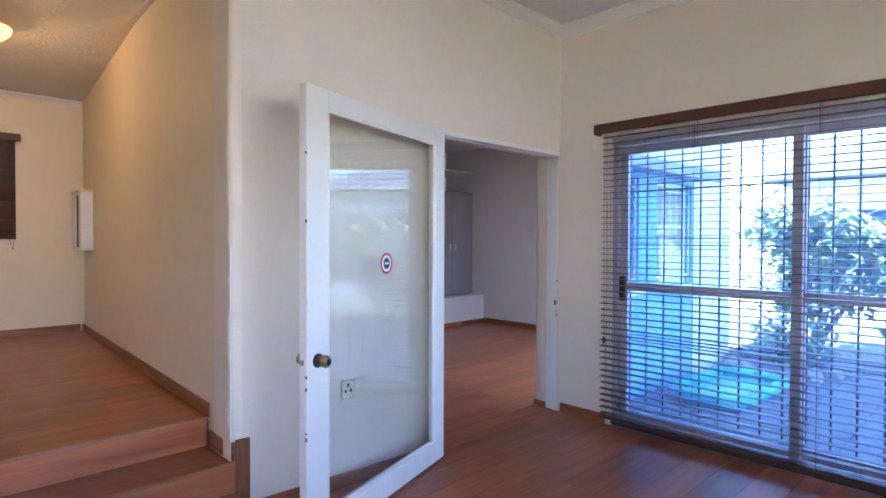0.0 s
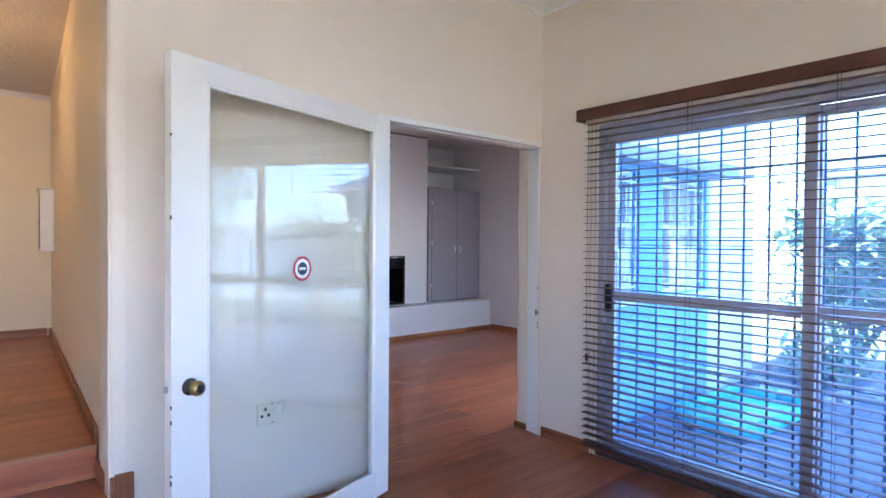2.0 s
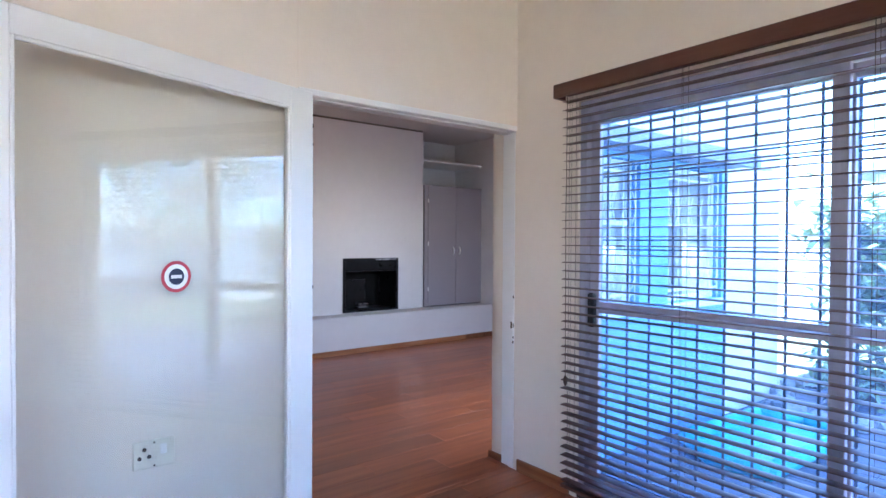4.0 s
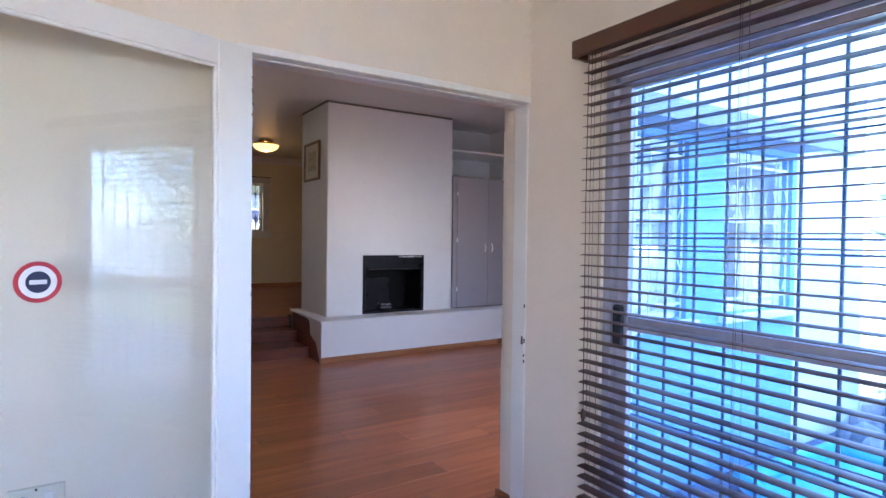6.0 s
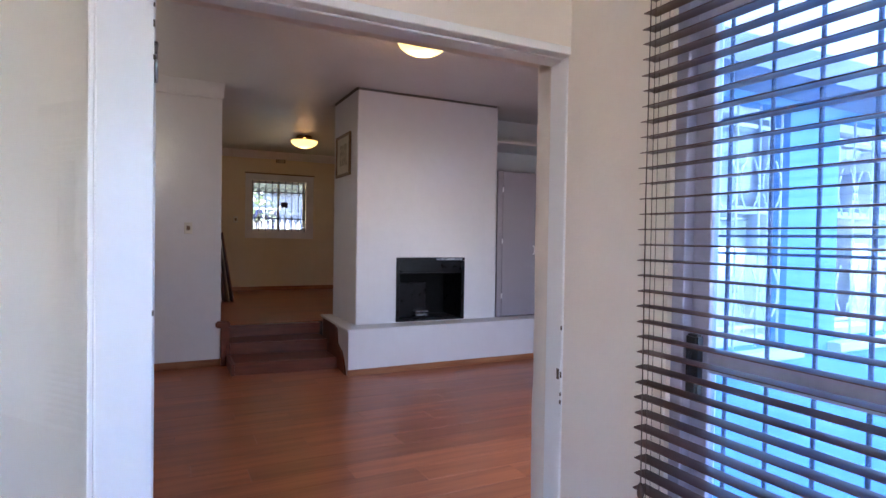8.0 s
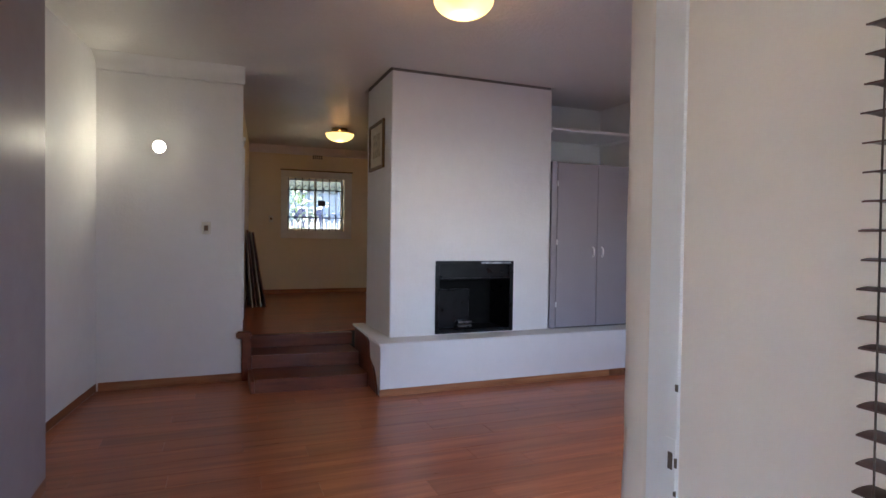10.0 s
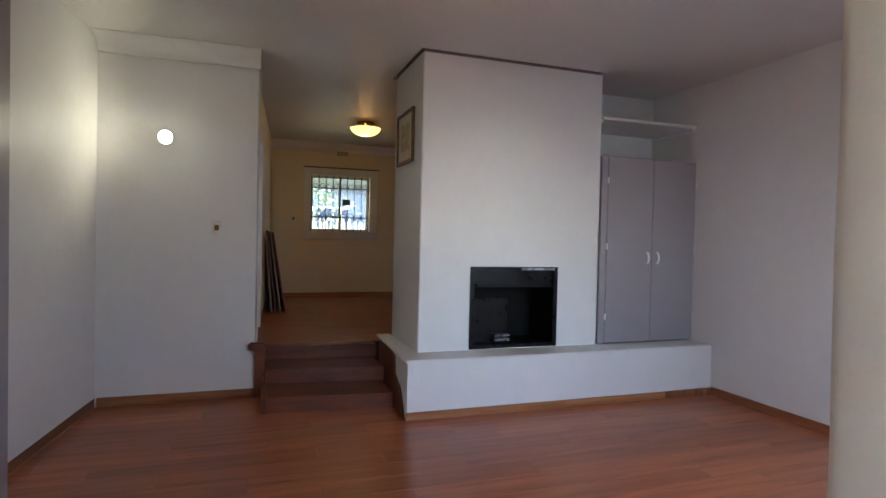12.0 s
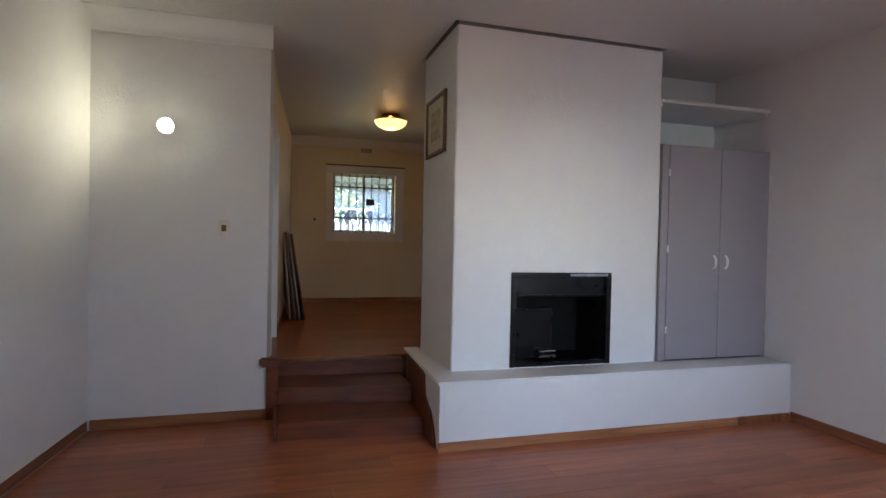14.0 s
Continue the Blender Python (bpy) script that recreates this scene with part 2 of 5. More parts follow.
def lathe(bm, profile, at, axis="z", seg=28):
    """profile: (radius, height) pairs along the axis."""
    at = Vector(at)
    rings = []
    for r, h in profile:
        ring = []
        for i in range(seg):
            a = 6.283185 * i / seg
            c, s = r * math.cos(a), r * math.sin(a)
            ring.append(bm.verts.new(at + Vector({"z": (c, s, h), "y": (c, h, s), "x": (h, c, s)}[axis])))
        rings.append(ring)
    for a, b in zip(rings, rings[1:]):
        for i in range(seg):
            j = (i + 1) % seg
            f = bm.faces.new((a[i], a[j], b[j], b[i]))
            f.smooth = True
    for ring in (rings[0], rings[-1]):
        if (ring[0].co - ring[seg // 2].co).length > 1e-4:
            bm.faces.new(ring)
    bmesh.ops.remove_doubles(bm, verts=bm.verts[:], dist=1e-6)
    bmesh.ops.recalc_face_normals(bm, faces=bm.faces[:])


def mesh_of(name, bm, material):
    bmesh.ops.recalc_face_normals(bm, faces=bm.faces[:]) if len(bm.faces) < 5000 else None
    me = bpy.data.meshes.new(name)
    bm.to_mesh(me)
    bm.free()
    me.materials.append(material)
    return me


def root_of(ob):
    while ob.parent:
        ob = ob.parent
    return ob


def part(name, bm, material, parent, label="", local=False):
    """One mesh under a thing or a part. The bmesh is in world metres, or in the thing's own frame if local."""
    if not local:
        bm.transform(root_of(parent).matrix_basis.inverted())
    ob = new(name, mesh_of(name, bm, material))
    ob.parent = parent
    if label:
        ob["label"] = label
    return ob


def thing(name, m, label, category, group="", kind=""):
    ob = new(name)
    ob.empty_display_size = 0.1
    ob.matrix_basis = m
    return tagged(ob, label, category, group, kind)


def solid(name, bm, material, label, category, kind="", group=""):
    """A thing of one mesh, in world metres."""
    return tagged(new(name, mesh_of(name, bm, material)), label, category, group, kind)


def pierced(bm, us, zs, holes, lo, hi, axis):
    """A wall slab with openings. us, zs: cuts along the wall and up; holes: (u0, u1, z0, z1); lo, hi: its two faces; axis: the way it runs."""
    def at(u, w, z):
        return (u, w, z) if axis == "x" else (w, u, z)

    def full(i, k):
        if not (0 <= i < len(us) - 1 and 0 <= k < len(zs) - 1):
            return False
        u, z = (us[i] + us[i + 1]) / 2, (zs[k] + zs[k + 1]) / 2
        return not any(a < u < b and c < z < d for a, b, c, d in holes)

    cache = {}

    def v(u, w, z):
        key = (round(u, 5), round(w, 5), round(z, 5))
        if key not in cache:
            cache[key] = bm.verts.new(at(u, w, z))
        return cache[key]

    for i in range(len(us) - 1):
        for k in range(len(zs) - 1):
            if not full(i, k):
                continue
            a, b, c, d = us[i], us[i + 1], zs[k], zs[k + 1]
            for w in (lo, hi):
                bm.faces.new((v(a, w, c), v(b, w, c), v(b, w, d), v(a, w, d)))
            for (di, dk), ((p, q), (r, s)) in {(-1, 0): ((a, c), (a, d)), (1, 0): ((b, c), (b, d)), (0, -1): ((a, c), (b, c)), (0, 1): ((a, d), (b, d))}.items():
                if not full(i + di, k + dk):
                    bm.faces.new((v(p, lo, q), v(r, lo, s), v(r, hi, s), v(p, hi, q)))
    bmesh.ops.recalc_face_normals(bm, faces=bm.faces[:])
    return bm


def B():
    return bmesh.new()


def boxed(lo, hi, bev=0.0, seg=1):
    bm = B()
    box(bm, lo, hi, bev, seg)
    return bm


# ---- the plan ----
WALL_Y0, WALL_Y1 = 2.80, 3.05          # wall between the front room and the lounge
DOOR_X0, DOOR_X1, DOOR_Z = 2.572, 3.906, 2.040
SLIDE_X = 3.915                         # inner face of the wall with the sliding door
A_CEIL, B_CEIL = 3.045, 2.905
DINE_Z, HALL_Z = 0.45, 0.36
CH_X0, CH_X1, CH_Y = 4.383, 6.075, 6.76   # chimney breast
HEARTH_Y, HEARTH_Z = 6.485, 0.457
RIGHT_X = 7.14
NIB_Y = 7.435
FAR_Y = 11.88


def setting(name, bm, material, label, category):
    return solid(name, bm, material, label, category, "structure")


# wall with the inner door, and its run behind the sliding door's corner
bm = B()
prism(bm, [(1.262, 2.868), (DOOR_X0 - 0.045, WALL_Y0), (DOOR_X0 - 0.045, WALL_Y1), (1.262, WALL_Y1)], 0, 3.2)
box(bm, (DOOR_X0 - 0.0445, WALL_Y0, DOOR_Z + 0.03), (SLIDE_X - 0.0005, WALL_Y1, 3.2))
setting("wall_inner_door", bm, CREAM, "cream plastered wall with a wide doorway", "wall")
# lumpy plastered reveals of the doorway, on the lounge side of its frame
def reveal(name, x0, x1, seed):
    bm = B()
    rows = []
    for i in range(50):
        z = (DOOR_Z + 0.029) * i / 49
        w = 0.006 * noise.noise(Vector((z * 2.1, seed, 0.3))) + 0.003 * noise.noise(Vector((z * 8.0, seed, 1.9)))
        s = 1 if x1 > x0 else -1
        rows.append([bm.verts.new((x, y, z)) for x, y in ((x0, 2.931), (x0 + s * w * 0.5, 2.95), (x0 + s * (w + 0.004), WALL_Y1 - 0.03), (x0 + s * (0.014 + w), WALL_Y1 - 0.008), (x0 + s * 0.03, WALL_Y1 + 0.001), (x1, WALL_Y1 + 0.001), (x1, 2.931))])
    for a, b in zip(rows, rows[1:]):
        for k in range(7):
            f = bm.faces.new((a[k], a[(k + 1) % 7], b[(k + 1) % 7], b[k]))
            f.smooth = k < 5
    bm.faces.new(rows[-1])
    bmesh.ops.recalc_face_normals(bm, faces=bm.faces[:])
    setting(name, bm, CREAM, "uneven plastered reveal of the doorway", "wall")


reveal("wall_reveal_latch", 3.932, SLIDE_X + 0.10, 1.3)
reveal("wall_reveal_hinge", DOOR_X0 - 0.004, DOOR_X0 - 0.044, 5.1)
# lounge front wall with two windows onto the patio
WIN_Z0, WIN_Z1 = 0.92, 1.96
WINS = [(4.42, 5.05), (5.42, 6.24)]
bm = B()
pierced(bm, [SLIDE_X + 0.22, WINS[0][0], WINS[0][1], WINS[1][0], WINS[1][1], RIGHT_X + 0.24], [-0.15, WIN_Z0, WIN_Z1, 3.2], [(a, b, WIN_Z0, WIN_Z1) for a, b in WINS], WALL_Y0 + 0.012, WALL_Y1, "x")
setting("wall_lounge_front", bm, WHITE, "white plastered lounge wall with two windows", "wall")
bm = B()
pierced(bm, [SLIDE_X + 0.23, WINS[0][0], WINS[0][1], WINS[1][0], WINS[1][1], 6.30], [-0.15, WIN_Z0, WIN_Z1, 2.0], [(a, b, WIN_Z0, WIN_Z1) for a, b in WINS], WALL_Y0 - 0.10, WALL_Y0 + 0.008, "x")
setting("wall_lounge_outside", bm, BLUEWALL, "pale blue painted outside wall of the lounge", "wall")
# wall with the sliding door
SD_Y0, SD_Y1, SD_Z = -0.08, 2.34, 2.13
bm = B()
pierced(bm, [-2.4, SD_Y0, SD_Y1, 2.812], [-0.15, 0.0, SD_Z, 3.2], [(SD_Y0, SD_Y1, 0.0, SD_Z)], SLIDE_X, SLIDE_X + 0.22, "y")
box(bm, (SLIDE_X + 0.101, 2.8125, -0.15), (SLIDE_X + 0.2195, WALL_Y1, 3.2))
box(bm, (SLIDE_X, 2.8125, DOOR_Z + 0.03), (SLIDE_X + 0.1005, WALL_Y1, 3.2))
setting("wall_sliding_door", bm, CREAM, "cream plastered wall round the sliding door", "wall")
# walls that close the front room
# back wall with an unseen window, added to bring daylight into the room
bm = B()
pierced(bm, [-3.4, -1.1, 2.3, SLIDE_X + 0.22], [-0.15, 0.75, 2.2, 3.2], [(-1.1, 2.3, 0.75, 2.2)], -2.6, -2.4, "x")
setting("wall_front_room_back", bm, CREAM, "cream wall with a wide opening added for daylight behind the front room", "wall")
bw = thing("window_5", pose(0.6, -2.5, 0.75), "unseen wide plain white window added to light the front room", "window", kind="structure")
for lo, hi in (((-1.1, -2.52, 0.75), (2.3, -2.48, 0.80)), ((-1.1, -2.52, 2.15), (2.3, -2.48, 2.2)), ((-1.1, -2.52, 0.8005), (-1.05, -2.48, 2.1495)), ((2.25, -2.52, 0.8005), (2.3, -2.48, 2.1495)), ((0.575, -2.52, 0.8005), (0.625, -2.48, 2.1495))):
    part("window_frame", boxed(lo, hi, 0.003), ALU, bw)
for xa, xb in ((-1.055, 0.58), (0.62, 2.255)):
    g = part("pane", boxed((xa, -2.503, 0.795), (xb, -2.497, 2.155)), GLASS, bw)
    g.visible_shadow = False
# side wall; its window is made up, to brighten the sliding-door wall
bm = B()
pierced(bm, [-2.4, -1.2, 0.4, 6.95], [-0.15, 0.9, 2.2, 3.2], [(-1.2, 0.4, 0.9, 2.2)], -3.4, -3.2, "y")
setting("wall_front_room_side", bm, CREAM, "plain cream side wall of the front room with an added opening", "wall")
sw = thing("window_6", pose(-3.3, -0.4, 0.9), "unseen plain white side window added to brighten the front room", "window", kind="structure")
for lo, hi in (((-1.2, 0.9), (0.4, 0.95)), ((-1.2, 2.15), (0.4, 2.2)), ((-1.2, 0.9505), (-1.15, 2.1495)), ((0.35, 0.9505), (0.4, 2.1495)), ((-0.425, 0.9505), (-0.375, 2.1495))):
    part("window_frame", boxed((-3.32, *lo), (-3.28, *hi), 0.003), GLOSSWHITE, sw)
for ya, yb in ((-1.155, -0.42), (-0.38, 0.355)):
    g = part("pane", boxed((-3.303, ya, 0.945), (-3.297, yb, 2.155)), GLASS, sw)
    g.visible_shadow = False
# wall between the dining platform and the lounge
bm = B()
prism(bm, [(1.262, WALL_Y1 + 0.001), (2.06, WALL_Y1 + 0.001), (2.08, 5.36), (1.725, 5.36), (1.948, NIB_Y), (1.46, NIB_Y), (1.445, 6.73), (1.27, 3.1)], 0, 3.2)
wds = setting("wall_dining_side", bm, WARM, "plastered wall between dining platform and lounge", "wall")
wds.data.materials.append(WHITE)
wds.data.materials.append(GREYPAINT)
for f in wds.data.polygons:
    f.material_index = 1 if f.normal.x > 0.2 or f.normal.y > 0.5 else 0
    # the pier's lounge face takes the same grey as the cupboard
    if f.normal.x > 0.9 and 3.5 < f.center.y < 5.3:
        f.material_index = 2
# worn, slightly wavy plaster arris where the two walls meet
bm = B()
rings = []
for i in range(61):
    z = 0.40 + (A_CEIL - 0.41) * i / 60
    lean = 0.016 * max(0.0, 1 - z / 2.4)
    w = 0.005 * noise.noise(Vector((z * 2.3, 1.7, 0.4))) + 0.005 * noise.noise(Vector((z * 9.0, 4.1, 2.0)))
    rings.append([bm.verts.new((1.262 + dx, 2.868 + dy, z)) for dx, dy in ((0.06, -0.004), (0.03 + lean, -0.0060 - w), (0.010 + lean, -0.0075 - w), (-0.0035 - w + lean * 0.4, 0.002), (-0.003 - w, 0.03), (-0.0005, 0.06))])
for a, b in zip(rings, rings[1:]):
    for k in range(5):
        f = bm.faces.new((a[k], a[k + 1], b[k + 1], b[k]))
        f.smooth = True
setting("trim_wall_corner", bm, CREAM, "worn wavy plaster corner of the wall", "wall corner")
# dining back wall with a window under a closed blind
bm = B()
pierced(bm, [-3.2, -0.35, 0.86, 1.455], [0, 1.40, 2.24, 3.2], [(-0.35, 0.86, 1.40, 2.24)], 6.73, 6.95, "x")
setting("wall_dining_back", bm, WARM, "warm cream back wall of the dining area", "wall")
# nib wall of the lounge, and the hall beyond
bm = B()
prism(bm, [(1.46, NIB_Y + 0.0005), (3.135, NIB_Y + 0.0005), (3.16, 8.05), (3.02, 8.05), (3.02, 7.68), (1.46, 7.68)], 0, 3.2, 0.0)
setting("wall_nib", bm, WHITE, "white plastered return wall beside the steps", "wall")
bm = B()
prism(bm, [(3.19, 8.95), (3.40, FAR_Y), (3.2, FAR_Y), (2.99, 8.95)], 0, 3.2)
setting("wall_hall_left", bm, WARM, "warm cream side wall of the back room", "wall")
bm = B()
prism(bm, [(3.02, 8.05), (3.16, 8.05), (3.19, 8.95), (2.99, 8.95)], HALL_Z + 2.04, 3.2)
setting("wall_hall_over_door", bm, WARM, "wall over the doorway of the back room", "wall")
setting("wall_hall_side_room", boxed((1.6, 7.68, 0), (1.7, 9.6, 3.2)), WHITE, "plain wall of the dark side room", "wall")
setting("wall_hall_side_end", boxed((1.7, 9.5, 0), (3.0, 9.6, 3.2)), WHITE, "plain end wall of the dark side room", "wall")
HW = (4.037, 5.013, 1.455, 2.379)         # opening of the back room's window
bm = B()
pierced(bm, [3.2, HW[0], HW[1], 7.4], [0, HW[2], HW[3], 3.2], [HW], FAR_Y, FAR_Y + 0.24, "x")
setting("wall_hall_far", bm, WARM, "warm cream far wall of the back room", "wall")
setting("wall_hall_right", boxed((7.18, 7.72, 0), (7.40, FAR_Y, 3.2)), WARM, "plain right wall of the back room", "wall")
setting("wall_alcove_back", boxed((CH_X1 - 0.3, 7.38, 0), (RIGHT_X, 7.72, 3.2)), WHITE, "white plastered back of the alcove", "wall")
# right wall of the lounge
setting("wall_lounge_right", boxed((RIGHT_X, WALL_Y1, -0.15), (RIGHT_X + 0.23, 7.72, 3.2)), WHITE, "white plastered right wall of the lounge", "wall")

# ceilings
setting("ceiling_front_room", boxed((-3.2, -2.4, A_CEIL), (SLIDE_X, 2.869, A_CEIL + 0.12)), CEIL, "pale grey painted ceiling of the front room", "ceiling")
bm = B()
sl = [bm.verts.new(p) for p in ((-3.2, 2.87, 3.06), (1.46, 2.87, 3.06), (1.46, 6.74, 2.72), (-3.2, 6.74, 2.72))]
su = [bm.verts.new(v.co + Vector((0, 0, 0.1))) for v in sl]
bm.faces.new(sl[::-1])
bm.faces.new(su)
for i in range(4):
    bm.faces.new((sl[i], sl[(i + 1) % 4], su[(i + 1) % 4], su[i]))
setting("ceiling_dining", bm, CEIL_ROUGH, "rough painted sloping ceiling over the dining platform", "ceiling")
bm = B()
box(bm, (1.3, WALL_Y1, B_CEIL), (RIGHT_X, CH_Y - 0.02, B_CEIL + 0.12))
box(bm, (1.3, CH_Y - 0.02, B_CEIL), (CH_X0 - 0.02, FAR_Y, B_CEIL + 0.12))
box(bm, (CH_X1 + 0.02, CH_Y - 0.02, B_CEIL), (RIGHT_X, 7.72, B_CEIL + 0.12))
box(bm, (CH_X0 - 0.02, 7.72, B_CEIL), (7.2, FAR_Y, B_CEIL + 0.12))
setting("ceiling_lounge", bm, CEIL_ROUGH, "textured painted ceiling of lounge and back room", "ceiling")
# plaster cornice of the front room: stepped cove along two walls
def cove(bm, p, q, inward, size, drop):
    p, q, w = Vector(p), Vector(q), Vector(inward)
    prof = [(0, 0), (size, 0), (size, -0.012), (size * 0.86, -0.016), (size * 0.62, -drop * 0.36), (size * 0.34, -drop * 0.62), (size * 0.16, -drop * 0.8), (size * 0.16, -drop * 0.9), (0, -drop)]
    ends = [[bm.verts.new(o + w * a + Vector((0, 0, h))) for a, h in prof] for o in (p, q)]
    for i in range(len(prof)):
        j = (i + 1) % len(prof)
        bm.faces.new((ends[0][i], ends[0][j], ends[1][j], ends[1][i]))
    bm.faces.new(ends[0])
    bm.faces.new(ends[1][::-1])
bm = B()
cove(bm, (1.27, 2.866, A_CEIL - 0.001), (SLIDE_X - 0.001, WALL_Y0 - 0.001, A_CEIL - 0.001), (0, -1, 0), 0.085, 0.085)
setting("cornice_door_wall", bm, CORNICE, "white moulded plaster cornice", "cornice")
bm = B()
cove(bm, (SLIDE_X - 0.001, WALL_Y0 - 0.002, A_CEIL - 0.001), (SLIDE_X - 0.001, -2.4, A_CEIL - 0.001), (-1, 0, 0), 0.085, 0.085)
setting("cornice_window_wall", bm, CORNICE, "white moulded plaster cornice", "cornice")
bm = B()
cove(bm, (1.43, 6.729, 2.72), (-3.2, 6.729, 2.72), (0, -1, 0), 0.04, 0.05)
setting("cornice_dining", bm, CEIL, "small painted cornice of the dining area", "cornice")
bm = B()
n = 10
cv = [(0.0, 0.0)] + [(0.16 * (1 - math.sin(math.pi / 2 * k / n)), -0.13 * (1 - math.cos(math.pi / 2 * k / n))) for k in range(n + 1)]
ce = [[bm.verts.new((x, NIB_Y - 0.001 - a, B_CEIL - 0.001 + h)) for a, h in cv] for x in (3.15, 1.935)]
for i in range(len(cv)):
    j = (i + 1) % len(cv)
    f = bm.faces.new((ce[0][i], ce[0][j], ce[1][j], ce[1][i]))
    f.smooth = 0 < i < len(cv) - 1
bmesh.ops.recalc_face_normals(bm, faces=bm.faces[:])
setting("cornice_nib", bm, WHITE, "coved painted cornice over the return wall", "cornice")
bm = B()
cove(bm, (7.13, FAR_Y - 0.001, B_CEIL - 0.001), (3.4, FAR_Y - 0.001, B_CEIL - 0.001), (0, -1, 0), 0.11, 0.13)
setting("cornice_far", bm, CEIL, "coved painted cornice of the back room", "cornice")

# subfloors (the planks lie on them)
setting("floor_front_room", boxed((-3.2, -2.4, -0.15), (SLIDE_X + 0.02, WALL_Y0 + 0.06, -0.009)), GAP, "reddish cherry laminate floor of the front room", "floor")
setting("floor_lounge", boxed((1.3, WALL_Y0 + 0.06, -0.15), (RIGHT_X, 7.5, -0.009)), GAP, "reddish cherry laminate floor of the lounge", "floor")
setting("floor_dining", boxed((-3.2, 3.16, 0), (1.46, 6.73, DINE_Z - 0.009)), GAP, "reddish cherry laminate floor of the dining platform", "floor")
setting("floor_back_room", boxed((1.7, 7.83, 0), (7.18, FAR_Y, HALL_Z - 0.009)), GAP, "reddish cherry laminate floor of the back room", "floor")


# ---- steps ----
def steps_dining():
    st = thing("dining_steps", pose(0, 2.84, 0), "reddish cherry laminate steps up to the dining platform", "steps", kind="structure")
    for z, y0, y1 in ((0.15, 2.56, 2.84), (0.30, 2.84, 3.14), (0.45, 3.14, 3.17)):
        part("riser", boxed((-3.0, y0 + 0.012, z - 0.15), (1.264 if z > 0.4 else 1.280, y0 + 0.03, z - 0.012)), LAMINATE, st)
        if y1 - y0 > 0.1:
            part("tread", boxed((-3.0, y0 + 0.0305, z - 0.02), (1.280, y1 + 0.012, z - 0.002)), LAMINATE, st)
        part("nosing", boxed((-3.0, y0 - 0.004, z - 0.0115), (1.264 if z > 0.4 else 1.280, y0 + 0.0195, z + 0.003), 0.004, 2), NOSING, st)


steps_dining()


def steps_hall():
    st = thing("lounge_steps", pose(3.7, 7.2, 0), "cherry laminate steps with their dimness in the colour, between lounge and back room", "steps", kind="structure")
    for z, ya, yb, d, xr in ((0.12, 6.92, 6.83, 0.46, 4.208), (0.24, 7.37, 7.245, 0.42, 4.222), (0.36, 7.765, 7.675, 0.14, 4.245)):
        def strip(lo, hi, za, zb, bev=0.0):
            bm = B()
            prism(bm, [(3.225, ya + lo), (xr, yb + lo), (xr, yb + hi), (3.225, ya + hi)], za, zb, bev)
            return bm
        part("riser", strip(0.012, 0.03, z - 0.12, z - 0.022), SHADELAM, st)
        part("tread", strip(0.02, d, z - 0.02, z - 0.002), SHADELAM, st)
        part("nosing", strip(-0.006, 0.0195, z - 0.022, z + 0.004, 0.005), SHADELAM, st)
    # capped floor edge and upright trim against the return wall
    # stepped wooden string along the side of the hearth bench
    bm = B()
    prof = [(6.555, 0.0), (6.57, 0.045), (6.64, 0.14), (6.71, 0.205), (6.80, 0.225), (6.895, 0.262), (6.91, 0.33), (6.93, 0.405), (7.02, 0.425), (7.14, 0.4325), (7.60, 0.4325), (7.60, 0.0)]
    sides = [[bm.verts.new((4.225 + (y - 6.485) * 0.0418 - o, y, z)) for y, z in prof] for o in (0.014, 0.001)]
    for k in range(len(prof)):
        m = (k + 1) % len(prof)
        bm.faces.new((sides[0][k], sides[0][m], sides[1][m], sides[1][k]))
    bm.faces.new(sides[0])
    bm.faces.new(sides[1][::-1])
    bmesh.ops.recalc_face_normals(bm, faces=bm.faces[:])
    part("string", bm, SHADELAM, st, "dark stepped wooden string board")
    part("edge_cap", boxed((3.085, 7.375, 0.400), (3.224, 7.4335, 0.470), 0.014, 2), SHADELAM, st, "rounded wooden floor edge")
    part("side_trim", boxed((3.1365, 7.40, 0.0), (3.222, 7.67, 0.399), 0.003), SHADELAM, st, "upright wooden trim board")
    part("side_trim", boxed((3.190, 7.39, 0.0), (3.222, 7.399, 0.22), 0.003), SHADELAM, st)
    part("side_trim", boxed((3.190, 6.915, 0.0), (3.222, 7.389, 0.112), 0.003), SHADELAM, st)


steps_hall()


# ---- skirting boards ----
def skirting(name, plan, z0, z1, material, label="reddish-brown wooden skirting board"):
    bm = B()
    prism(bm, plan, z0, z1, 0.003)
    return setting(name, bm, material, label, "skirting")


def skirt_line(name, p, q, z0, material, thick=0.014, height=0.075, label="reddish-brown wooden skirting board"):
    """A board whose back runs from p to q; its face lies to the left of that way."""
    p, q = Vector(p), Vector(q)
    d = (q - p).normalized()
    w = Vector((-d.y, d.x)) * thick
    return skirting(name, [p, q, q + w, p + w], z0, z0 + height, material, label)


skirt_line("baseboard_behind_door", (DOOR_X0 - 0.06, WALL_Y0 - 0.001), (1.36, 2.861), 0, SKIRT_X)
skirt_line("baseboard_window_wall", (SLIDE_X - 0.001, SD_Y1 + 0.04), (SLIDE_X - 0.001, WALL_Y0 - 0.024), 0, SKIRT_Y)
skirt_line("baseboard_dining_side", (1.2705, 3.14), (1.4375, 6.71), DINE_Z, SKIRT_Y, 0.014, 0.075)
skirt_line("baseboard_dining_step", (1.2800, 2.855), (1.2690, 3.12), 0.30, SKIRT_Y, 0.014, 0.09)
skirt_line("baseboard_dining_back", (1.41, 6.728), (-3.1, 6.728), DINE_Z, SKIRT_X)
